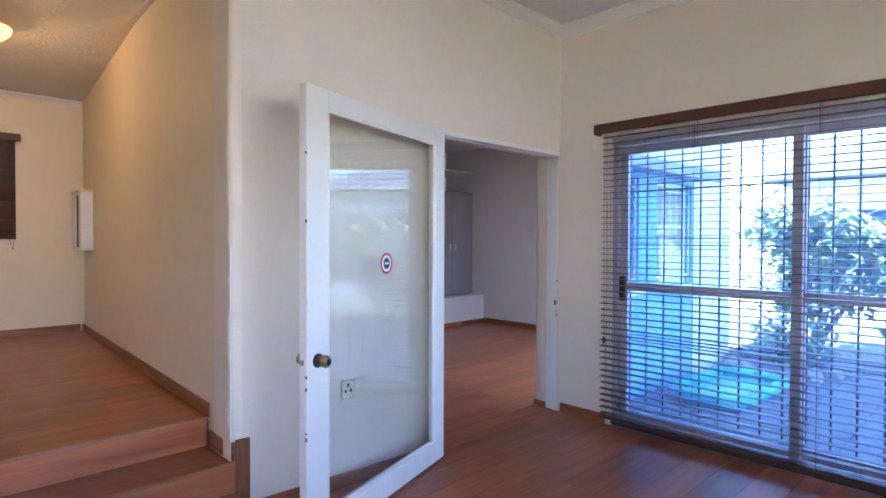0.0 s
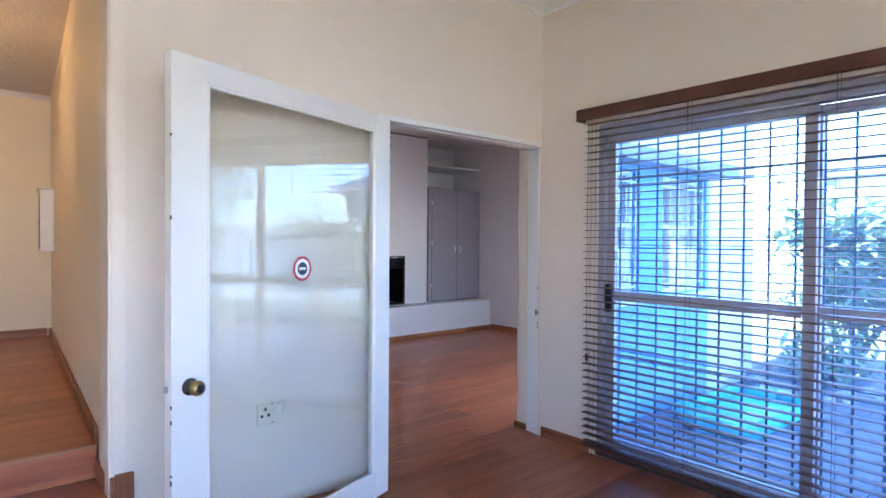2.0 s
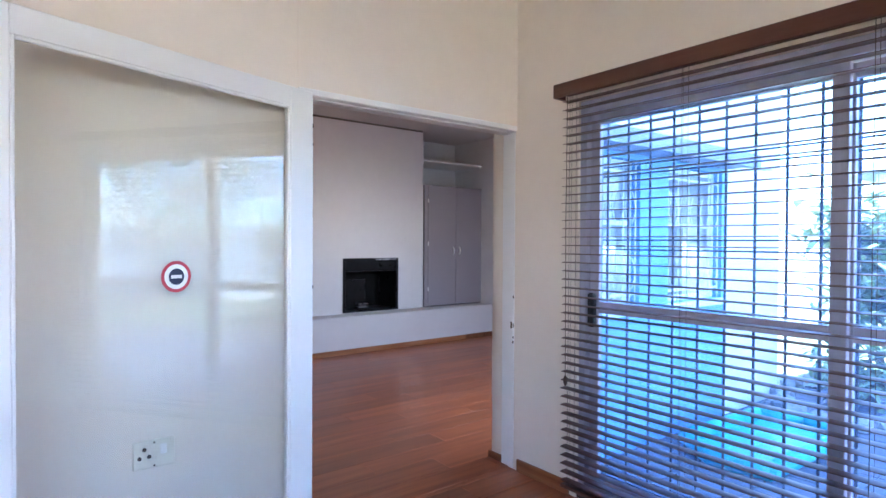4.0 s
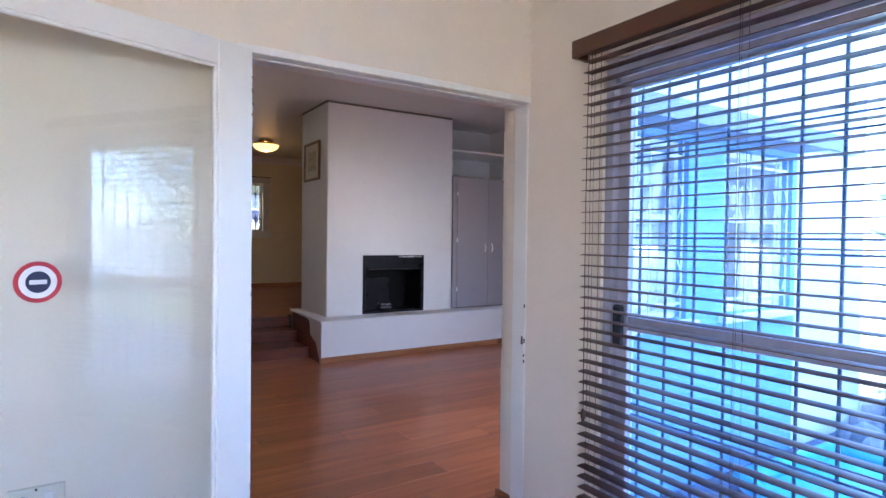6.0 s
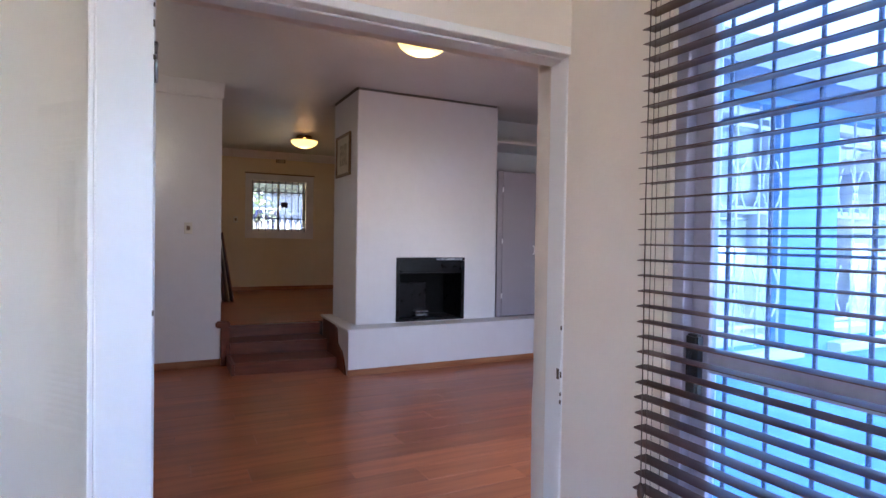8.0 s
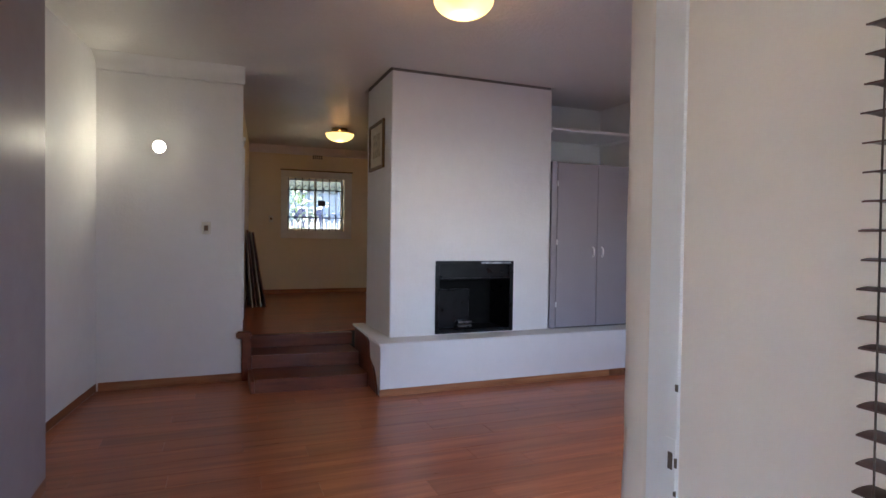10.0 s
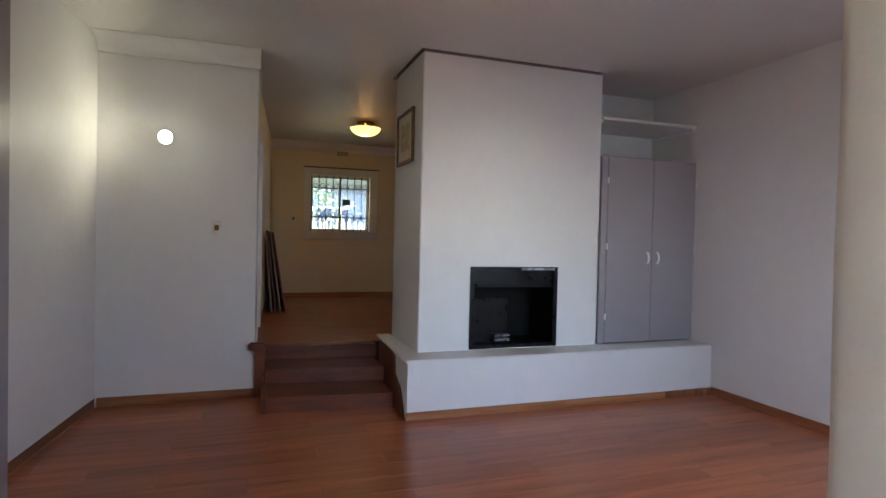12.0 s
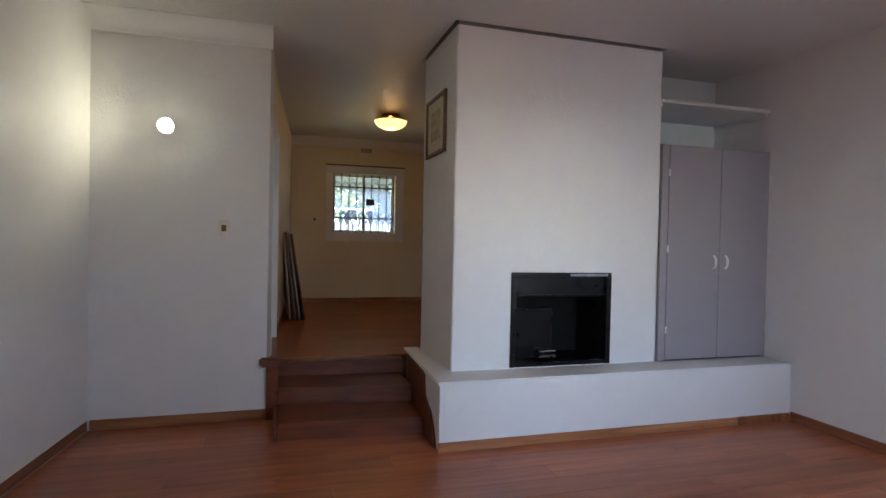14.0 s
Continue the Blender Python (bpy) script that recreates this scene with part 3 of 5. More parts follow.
skirting("trim_step_end", [(1.281, 2.846), (1.352, 2.842), (1.352, 2.858), (1.281, 2.862)], 0, 0.40, SKIRT_Z, "upright wooden trim at the end of the steps")
skirt_line("baseboard_lounge_left", (1.949, NIB_Y - 0.002), (1.727, 5.37), 0, SKIRT_Y, -0.014)
skirt_line("baseboard_lounge_pier", (2.0805, 5.36), (2.0605, 3.07), 0, SKIRT_Y, -0.014)
skirt_line("baseboard_nib", (3.16, NIB_Y - 0.001), (1.965, NIB_Y - 0.001), 0, SKIRT_X)
skirt_line("baseboard_hearth", (6.62, HEARTH_Y - 0.001), (4.215, HEARTH_Y - 0.001), 0, SKIRT_X, 0.014, 0.062)
skirt_line("baseboard_hearth_end", (RIGHT_X - 0.016, HEARTH_Y - 0.001), (6.623, HEARTH_Y - 0.001), 0, SKIRT_Z, 0.0155, 0.064, "paler short piece of wooden skirting board")
skirt_line("baseboard_right", (RIGHT_X - 0.001, 3.03), (RIGHT_X - 0.001, HEARTH_Y - 0.016), 0, SKIRT_Y)
skirt_line("baseboard_front", (DOOR_X1 + 0.27, WALL_Y1 + 0.001), (RIGHT_X - 0.02, WALL_Y1 + 0.001), 0, SKIRT_X)
skirt_line("baseboard_far", (7.1, FAR_Y - 0.001), (3.42, FAR_Y - 0.001), HALL_Z, SKIRT_X)
skirt_line("baseboard_hall_left", (3.402, FAR_Y - 0.02), (3.192, 8.97), HALL_Z, SKIRT_Y, -0.014)


# ---- doorway: lining, stops and architraves ----
def door_frame():
    f = thing("door_1", pose((DOOR_X0 + DOOR_X1) / 2, WALL_Y0, 0), "white gloss wooden frame of the wide doorway", "door frame", kind="structure")
    y0, ym, y1 = WALL_Y0 - 0.006, WALL_Y0 + 0.046, 2.930
    # each post has a shallow rebate for the leaf, then stands 12 mm further out
    part("jamb", boxed((DOOR_X0 - 0.044, y0, 0), (DOOR_X0 - 0.012, ym, DOOR_Z), 0.003), GLOSSWHITE, f)
    part("jamb", boxed((DOOR_X0 - 0.044, ym + 0.0005, 0), (DOOR_X0, y1, DOOR_Z), 0.003), GLOSSWHITE, f)
    part("jamb", boxed((DOOR_X1 + 0.006, y0 + 0.020, 0), (DOOR_X1 + 0.10, ym + 0.014, DOOR_Z), 0.004), GLOSSWHITE, f)
    part("jamb", boxed((DOOR_X1 + 0.018, ym + 0.0145, 0), (DOOR_X1 + 0.10, y1, DOOR_Z), 0.003), GLOSSWHITE, f)
    part("head", boxed((DOOR_X0 - 0.044, y0, DOOR_Z + 0.0005), (DOOR_X1 + 0.006, ym, DOOR_Z + 0.030), 0.003), GLOSSWHITE, f)
    part("head", boxed((DOOR_X0 - 0.044, ym + 0.0005, DOOR_Z - 0.004), (DOOR_X1 + 0.10, y1, DOOR_Z + 0.0295), 0.003), GLOSSWHITE, f)
    part("head_lining", boxed((DOOR_X0 - 0.044, y1 + 0.0005, DOOR_Z + 0.026), (DOOR_X1 + 0.12, WALL_Y1 - 0.001, DOOR_Z + 0.0295)), CREAM, f)
    part("skirting_end", boxed((DOOR_X1 + 0.016, y1 + 0.004, 0), (DOOR_X1 + 0.03, WALL_Y1, 0.045), 0.003), SKIRT_Y, f, "short end of wooden skirting board")
    # strike plate in its chipped rebate
    x = DOOR_X1 + 0.006
    part("strike_plate", boxed((x - 0.0025, WALL_Y0 + 0.018, 0.805), (x - 0.0004, WALL_Y0 + 0.046, 0.925)), GLOSSWHITE, f, "painted-over strike plate")
    part("latch_hole", boxed((x - 0.0038, WALL_Y0 + 0.026, 0.853), (x - 0.002, WALL_Y0 + 0.040, 0.893)), CHIP, f, "dark latch hole")
    part("strike_lip", boxed((x - 0.006, WALL_Y0 + 0.012, 0.862), (x - 0.0026, WALL_Y0 + 0.018, 0.884)), CHIP, f)
    rnd = random.Random(5)
    for z in (0.80, 0.77, 1.045):
        s = rnd.uniform(0.002, 0.006)
        part("paint_chip", boxed((x - 0.0008, WALL_Y0 + 0.0165, z - s * 1.6), (x + 0.0008, WALL_Y0 + 0.020 + s, z + s * 1.6)), CHIP, f)


door_frame()


# ---- glazed door leaf, standing open against the wall ----
def glazed_door():
    hinge, free = Vector((2.558, 2.774)), Vector((1.350, 2.370))
    d = free - hinge
    L = d.length
    leaf = thing("glazed_door", pose(hinge.x, hinge.y, 0.0, 0, 0, math.degrees(math.atan2(d.y, d.x))), "white framed door with one large glass pane, standing open", "door")
    Z0, Z1, T = 0.012, 2.037, 0.042
    g0, g1, h0, h1 = 0.128, L - 0.145, 0.14, 1.952   # glass: along the leaf, and up
    part("stile", boxed((0.0, 0, Z0), (g0, T, Z1), 0.003), GLOSSWHITE, leaf, local=True)
    part("stile", boxed((g1, 0, Z0), (L, T, Z1), 0.003), GLOSSWHITE, leaf, local=True)
    part("rail", boxed((g0 + 0.0002, 0.0008, h1), (g1 - 0.0002, T - 0.0008, Z1), 0.002), GLOSSWHITE, leaf, local=True)
    part("rail", boxed((g0 + 0.0002, 0.0008, Z0), (g1 - 0.0002, T - 0.0008, h0), 0.002), GLOSSWHITE, leaf, local=True)
    for lo, hi in (((g0, 0.028, h0), (g0 + 0.012, 0.040, h1)), ((g1 - 0.012, 0.028, h0), (g1, 0.040, h1)), ((g0 + 0.012, 0.028, h1 - 0.012), (g1 - 0.012, 0.040, h1)), ((g0 + 0.012, 0.028, h0), (g1 - 0.012, 0.040, h0 + 0.012))):
        part("glazing_bead", boxed(lo, hi, 0.003), GLOSSWHITE, leaf, local=True)
    pane = part("pane", boxed((g0 - 0.004, 0.018, h0 - 0.004), (g1 + 0.004, 0.024, h1 + 0.004)), DOORGLASS, leaf, "large clear glass pane", local=True)
    pane.visible_shadow = False
    # round safety sticker: red ring, white ring, navy disc with a white bar
    for r, y, m in ((0.056, 0.0246, RED), (0.044, 0.0252, STICKW), (0.029, 0.0258, NAVY)):
        bm = B()
        lathe(bm, [(r, 0.0), (r, 0.0005)], (0.632, y, 1.248), "y", 36)
        part("sticker", bm, m, pane, {RED: "red ring of a round glass sticker"}.get(m, ""), local=True)
    part("sticker_bar", boxed((0.612, 0.0264, 1.242), (0.652, 0.0267, 1.254)), STICKW, pane, "plain pale bar on the sticker", local=True)
    # knob on both faces, with a rose
    for s, yb in ((1, T), (-1, 0.0)):
        bm = B()
        lathe(bm, [(0.0, 0.0), (0.031, 0.0), (0.031, 0.006 * s), (0.026, 0.010 * s), (0.0, 0.010 * s)], (L - 0.07, yb, 0.845), "y", 28)
        rose = part("rose", bm, BLACK, leaf, "dark round rose plate", local=True)
        bm = B()
        lathe(bm, [(0.0, 0.008 * s), (0.020, 0.008 * s), (0.0205, 0.028 * s), (0.026, 0.034 * s), (0.028, 0.046 * s), (0.025, 0.058 * s), (0.015, 0.064 * s), (0.0, 0.064 * s)], (L - 0.07, yb, 0.845), "y", 28)
        knob = part("knob", bm, BRASS, leaf, "aged brass door knob with dark face", local=True)
        bm = B()
        lathe(bm, [(0.0, 0.0635 * s), (0.019, 0.0615 * s), (0.012, 0.0660 * s), (0.0, 0.0665 * s)], (L - 0.07, yb, 0.845), "y", 24)
        part("knob_face", bm, BLACK, knob, local=True)
    part("latch_plate", boxed((L + 0.0003, 0.014, 0.815), (L + 0.0015, 0.030, 0.878)), GLOSSWHITE, leaf, "painted-over latch plate", local=True)
    part("latch_bolt", boxed((L + 0.002, 0.015, 0.835), (L + 0.013, 0.028, 0.858), 0.002), BRUSHED, leaf, local=True)
    rnd = random.Random(3)
    for i in range(7):
        z, s = rnd.choice((rnd.uniform(0.25, 0.8), rnd.uniform(0.9, 1.9))), rnd.uniform(0.003, 0.008)
        part("paint_chip", boxed((L - 0.0008, T - 0.008, z), (L + 0.0009, T + 0.0006, z + s * 2)), CHIP, leaf, local=True)
    for z, s in ((0.42, 0.006), (0.47, 0.012), (0.58, 0.010), (1.165, 0.007), (1.80, 0.006), (1.88, 0.009), (1.93, 0.005)):
        part("paint_chip", boxed((-0.0009, T - 0.006, z), (0.0035, T + 0.0006, z + s * 2)), CHIP, leaf, local=True)
    for z in (0.25, 1.75):
        bm = B()
        rod(bm, (-0.008, T * 0.5, z), (-0.008, T * 0.5, z + 0.1), 0.007, 10)
        part("hinge", bm, BRUSHED, leaf, local=True)


glazed_door()


# ---- sliding door with burglar bars ----
def sliding_door():
    X0, X1 = 3.96, 4.0
    sd = thing("door_2", pose(X0, 0.0, 0), "grey aluminium sliding glass door behind a wooden blind", "sliding door", kind="structure")
    part("head", boxed((X0 - 0.03, SD_Y0, 2.065), (X1 + 0.05, SD_Y1, SD_Z - 0.001), 0.003), ALU, sd)
    part("sill", boxed((X0 - 0.04, SD_Y0, 0.001), (X1 + 0.08, SD_Y1, 0.035), 0.003), DARKSILL, sd)
    part("track", boxed((X0 - 0.012, SD_Y0 + 0.01, 0.0355), (X0 - 0.004, SD_Y1 - 0.01, 0.048)), ALU, sd)
    for y in (SD_Y0, SD_Y1 - 0.045):
        part("side_frame", boxed((X0 - 0.03, y + 0.001, 0.0355), (X1 + 0.05, y + 0.044, 2.0645), 0.003), ALU, sd)
    for i, (ya, yb) in enumerate(((1.125, 2.292), (-0.03, 1.175))):
        dx = 0.0 if i % 2 == 0 else 0.042
        pan = part("panel", boxed((X0 + dx, ya, 0.05), (X0 + dx + 0.034, ya + 0.058, 2.055), 0.003), ALU, sd, "aluminium sliding panel")
        part("stile", boxed((X0 + dx, yb - 0.058, 0.05), (X0 + dx + 0.034, yb, 2.055), 0.003), ALU, pan)
        for za, zb in ((0.05, 0.125), (1.005, 1.065), (2.0, 2.055)):
            part("rail", boxed((X0 + dx + 0.001, ya + 0.058, za), (X0 + dx + 0.033, yb - 0.058, zb), 0.002), ALU, pan)
        for za, zb in ((0.12, 1.01), (1.06, 2.005)):
            g = part("pane", boxed((X0 + dx + 0.014, ya + 0.05, za), (X0 + dx + 0.020, yb - 0.05, zb)), SLIDEGLASS, pan, "sliding door glass with blue haze put into it")
            g.visible_shadow = False
    lock = part("lock_case", boxed((X0 - 0.032, 2.246, 0.93), (X0 - 0.001, 2.286, 1.11), 0.006, 2), BLACK, sd, "black plastic lock")
    part("lock_grip", boxed((X0 - 0.044, 2.258, 0.98), (X0 - 0.0325, 2.274, 1.06), 0.004, 2), BLACK, lock)


sliding_door()


def burglar_grid():
    g = thing("burglar_grid", pose(4.12, 0, 0.06), "dark steel burglar bars outside the sliding door", "burglar bars")
    y, n = 2.28, 0
    X = 4.095
    while y > -0.05:
        bm = B()
        rod(bm, (X, y, 0.012), (X, y, 2.12), 0.0068, 6)
        part("upright", bm, STEELBAR, g)
        y -= 0.128
    for z in (0.10, 0.62, 0.665, 1.34, 1.39, 1.735, 1.785, 2.08):
        part("crossbar", boxed((X - 0.012, -0.06, z - 0.004), (X - 0.0058, 2.32, z + 0.004)), STEELBAR, g)
    return g


burglar_grid()


# ---- wooden venetian blind ----
def wooden_blind():
    bl = thing("wooden_blind", pose(3.83, 0.0, 2.2), "dark brown wooden venetian blind with flat slats", "blind")
    Y0, Y1 = -0.12, 2.395
    part("pelmet", boxed((3.829, Y0 - 0.04, 2.152), (3.848, Y1 + 0.052, 2.226), 0.004), BLINDWOOD, bl, "dark brown wooden pelmet board")
    part("pelmet_return", boxed((3.8482, Y1 + 0.034, 2.153), (SLIDE_X - 0.001, Y1 + 0.052, 2.2255)), BLINDWOOD, bl)
    part("headrail", boxed((3.852, Y0, 2.165), (3.902, Y1, 2.21)), BLINDWOOD, bl)
    proto = None
    z, k, rnd = 2.128, 0, random.Random(11)
    while z > 0.085:
        if proto is None:
            bm = B()
            n = 6
            sec = [(-0.025 + 0.05 * i / n, 0.0022 * math.cos(math.pi * (i / n - 0.5))) for i in range(n + 1)]
            ring = [(a, h + 0.0014) for a, h in sec] + [(a, h - 0.0014) for a, h in sec[::-1]]
            ends = [[bm.verts.new((a, y, h)) for a, h in ring] for y in (Y0, Y1)]
            for i in range(len(ring)):
                j = (i + 1) % len(ring)
                bm.faces.new((ends[0][i], ends[0][j], ends[1][j], ends[1][i]))
            bm.faces.new(ends[0])
            bm.faces.new(ends[1][::-1])
            proto = mesh_of("slat", bm, BLINDWOOD)
        s = new("slat", proto)
        s.parent = bl
        s.matrix_basis = pose(0.046, rnd.uniform(-0.004, 0.004), z - 2.2, 0, -1.5 + rnd.uniform(-1.2, 1.2), rnd.uniform(-0.05, 0.05))
        z -= 0.0452
        k += 1
    part("bottom_rail", boxed((3.850, Y0, 0.055), (3.90, Y1, 0.075), 0.004), BLINDWOOD, bl)
    for y in (2.345, 1.72, 1.02, 0.42, -0.05):
        for x in (3.849, 3.904):
            bm = B()
            rod(bm, (x, y, 0.06), (x, y, 2.17), 0.0011, 5)
            part("ladder_cord", bm, CORD, bl)
        bm = B()
        rod(bm, (3.876, y + 0.008, 0.075), (3.876, y + 0.008, 2.17), 0.0009, 5)
        part("lift_cord", bm, CORD, bl)
    bm = B()
    tube(bm, [(3.846, 2.36, 2.15), (3.843, 2.362, 1.5), (3.844, 2.358, 0.66)], 0.0018, 6)
    pull = part("pull_cord", bm, CORD, bl)
    bm = B()
    lathe(bm, [(0.0, 0.0), (0.006, 0.004), (0.010, 0.02), (0.011, 0.04), (0.004, 0.055), (0.0, 0.056)], (3.844, 2.358, 0.61), "z", 14)
    part("tassel", bm, BLIND_X, pull)


wooden_blind()


# ---- fireplace ----
def chimney():
    ch = thing("fireplace", pose(5.2, CH_Y, 0), "white plastered chimney breast with a black iron firebox", "fireplace")
    fx0, fx1, fz0, fz1 = 4.838, 5.64, 0.468, 1.145
    bm = B()
    pierced(bm, [CH_X0, fx0, fx1, CH_X1], [HEARTH_Z - 0.02, fz0, fz1, B_CEIL - 0.018], [(fx0, fx1, fz0, fz1)], CH_Y, CH_Y + 0.10, "x")
    arris = [e for e in bm.edges if all(abs(v.co.y - CH_Y) < 1e-4 for v in e.verts) and (all(abs(v.co.x - CH_X0) < 1e-4 for v in e.verts) or all(abs(v.co.x - CH_X1) < 1e-4 for v in e.verts))]
    bmesh.ops.bevel(bm, geom=arris, offset=0.016, segments=3, profile=0.5, affect="EDGES")
    part("breast", bm, WHITE, ch)
    bm = B()
    prism(bm, [(CH_X0, CH_Y + 0.1005), (CH_X0 + 0.10, CH_Y + 0.1005), (CH_X0 + 0.10, 7.63), (CH_X0, 7.63)], HEARTH_Z - 0.02, B_CEIL - 0.018)
    part("breast_side", bm, WHITE, ch)
    bm = B()
    prism(bm, [(CH_X1 - 0.10, CH_Y + 0.1005), (CH_X1, CH_Y + 0.1005), (CH_X1, 7.63), (CH_X1 - 0.10, 7.63)], HEARTH_Z - 0.02, B_CEIL - 0.018)
    part("breast_side", bm, WHITE, ch)
    part("breast_back", boxed((CH_X0 + 0.1005, 7.58, HEARTH_Z), (CH_X1 - 0.1005, 7.71, B_CEIL - 0.018)), WARM, ch)
    part("shadow_gap", boxed((CH_X0 + 0.012, CH_Y + 0.012, B_CEIL - 0.0175), (CH_X1 - 0.012, 7.68, B_CEIL + 0.05)), SHADOWGAP, ch, "dark gap under the ceiling")
    # iron firebox with folded rim, hood, back panel and grate
    fb = part("firebox", boxed((fx0 + 0.012, CH_Y + 0.45, fz0), (fx1 - 0.012, CH_Y + 0.47, fz1 - 0.01)), SOOT, ch, "sooty black iron firebox")
    part("side_plate", boxed((fx0 + 0.0005, CH_Y - 0.004, fz0), (fx0 + 0.012, CH_Y + 0.46, fz1 - 0.0005)), IRON, fb)
    part("side_plate", boxed((fx1 - 0.012, CH_Y - 0.004, fz0), (fx1 - 0.0005, CH_Y + 0.46, fz1 - 0.0005)), IRON, fb)
    part("top_plate", boxed((fx0 + 0.0125, CH_Y + 0.0, fz1 - 0.012), (fx1 - 0.0125, CH_Y + 0.46, fz1 - 0.0005)), IRON, fb)
    part("floor_plate", boxed((fx0 + 0.0125, CH_Y + 0.0, fz0), (fx1 - 0.0125, CH_Y + 0.45, fz0 + 0.01)), IRON, fb)
    part("rim", boxed((fx0 - 0.012, CH_Y - 0.014, fz1 - 0.022), (fx1 + 0.014, CH_Y - 0.0005, fz1 + 0.012), 0.003), IRON, fb)
    # reflection on the glossy black rim, laid on as a bright strip
    part("rim_glint", boxed((fx0 + 0.46, CH_Y - 0.0155, fz1 - 0.016), (fx1 - 0.02, CH_Y - 0.0142, fz1 + 0.004)), BRUSHED, fb, "bright strip for the glint on the glossy top rim")
    part("rim", boxed((fx0 - 0.012, CH_Y - 0.012, fz0 - 0.004), (fx0 + 0.026, CH_Y - 0.0005, fz1 - 0.0225), 0.003), IRON, fb)
    part("rim", boxed((fx1 - 0.030, CH_Y - 0.016, fz0 - 0.004), (fx1 + 0.014, CH_Y - 0.0005, fz1 - 0.0225), 0.004), IRON, fb)
    part("rim", boxed((fx0 + 0.0265, CH_Y - 0.010, fz0 - 0.004), (fx1 - 0.0305, CH_Y - 0.0005, fz0 + 0.030), 0.003), IRON, fb)
    part("hood", boxed((fx0 + 0.013, CH_Y + 0.02, fz1 - 0.155), (fx1 - 0.013, CH_Y + 0.034, fz1 - 0.013)), IRON, fb, "black smoke hood plate")
    part("hood_lip", boxed((fx0 + 0.013, CH_Y + 0.008, fz1 - 0.170), (fx1 - 0.013, CH_Y + 0.05, fz1 - 0.1555), 0.003), IRON, fb)
    part("damper_plate", boxed((fx0 + 0.06, CH_Y + 0.20, fz0 + 0.012), (fx0 + 0.43, CH_Y + 0.215, fz0 + 0.40), 0.003), IRON, fb, "leaning black steel plate")
    part("ash_tray", boxed((fx0 + 0.28, CH_Y + 0.10, fz0 + 0.035), (fx0 + 0.42, CH_Y + 0.198, fz0 + 0.055), 0.003), BRUSHED, fb, "small bright metal tray")
    part("ash_tray", boxed((fx0 + 0.28, CH_Y + 0.10, fz0 + 0.075), (fx0 + 0.42, CH_Y + 0.198, fz0 + 0.09), 0.003), BRUSHED, fb)
    # plastered hearth bench along the whole wall, with a notch where the steps pass
    bm = B()
    prism(bm, [(4.225, HEARTH_Y), (RIGHT_X - 0.001, HEARTH_Y), (RIGHT_X - 0.001, 7.37), (CH_X1 + 0.002, 7.37), (CH_X1 + 0.002, CH_Y + 0.4), (CH_X0 - 0.002, CH_Y + 0.4), (CH_X0 - 0.002, 7.68), (4.275, 7.68)], 0, HEARTH_Z - 0.022, 0.0)
    part("hearth_bench", bm, WHITE, ch, "white plastered raised hearth bench")
    bm = B()
    prism(bm, [(4.205, HEARTH_Y - 0.012), (RIGHT_X - 0.002, HEARTH_Y - 0.012), (RIGHT_X - 0.002, 7.36), (CH_X1 + 0.003, 7.36), (CH_X1 + 0.003, CH_Y - 0.001), (CH_X0 - 0.003, CH_Y - 0.001), (CH_X0 - 0.003, 7.69), (4.245, 7.69)], HEARTH_Z - 0.0215, HEARTH_Z, 0.009)
    part("hearth_top", bm, WHITE, ch, "white rounded hearth top")


chimney()


# ---- built-in cupboard and shelf ----
def cupboard():
    y = CH_Y - 0.005
    cb = thing("alcove_cupboard", pose(6.58, y, HEARTH_Z), "tall grey painted built-in cupboard with two doors", "cupboard")
    z0, z1 = HEARTH_Z + 0.001, 2.170
    part("side_panel", boxed((CH_X1 + 0.006, y - 0.012, z0), (CH_X1 + 0.067, y + 0.02, z1), 0.002), GREYPAINT, cb)
    part("side_panel", boxed((RIGHT_X - 0.022, y + 0.0, z0), (RIGHT_X - 0.003, 7.36, z1)), GREYPAINT, cb)
    part("top_panel", boxed((CH_X1 + 0.006, y + 0.0205, z1 - 0.02), (RIGHT_X - 0.0225, 7.36, z1)), GREYPAINT, cb)
    part("plinth", boxed((CH_X1 + 0.068, y + 0.004, z0), (RIGHT_X - 0.023, y + 0.02, z0 + 0.018)), GAP, cb)
    xm = 6.644
    for xa, xb, hx, s in ((CH_X1 + 0.071, xm - 0.002, xm - 0.055, 1), (xm + 0.002, RIGHT_X - 0.004, xm + 0.06, -1)):
        dr = part("cupboard_door", boxed((xa, y - 0.016, z0 + 0.012), (xb, y + 0.002, z1 - 0.004), 0.003), GREYPAINT, cb, "flat grey painted door")
        bm = B()
        pts = []
        for i in range(9):
            a = math.pi * i / 8
            pts.append((hx, y - 0.016 - 0.026 * math.sin(a), 1.246 - 0.05 * math.cos(a)))
        tube(bm, pts, 0.009, 8)
        part("handle", bm, HANDLE, dr, "pale bow handle")
        for z in (0.68, 1.32, 1.92):
            hz = boxed((xa - 0.009 if s > 0 else xb - 0.005, y - 0.024, z), (xa + 0.005 if s > 0 else xb + 0.009, y - 0.0165, z + 0.055), 0.002)
            part("hinge", hz, HANDLE, dr, "small pale hinge")


cupboard()
bm = B()
box(bm, (CH_X1 + 0.002, CH_Y - 0.01, 2.495), (RIGHT_X - 0.002, 7.375, 2.522), 0.003)
sh = solid("alcove_shelf", bm, GLOSSWHITE, "white painted shelf above the grey cupboard", "shelf")
for xx in (CH_X1 + 0.002, RIGHT_X - 0.022):
    part("cleat", boxed((xx, CH_Y + 0.02, 2.47), (xx + 0.02, 7.37, 2.4945)), GLOSSWHITE, sh)


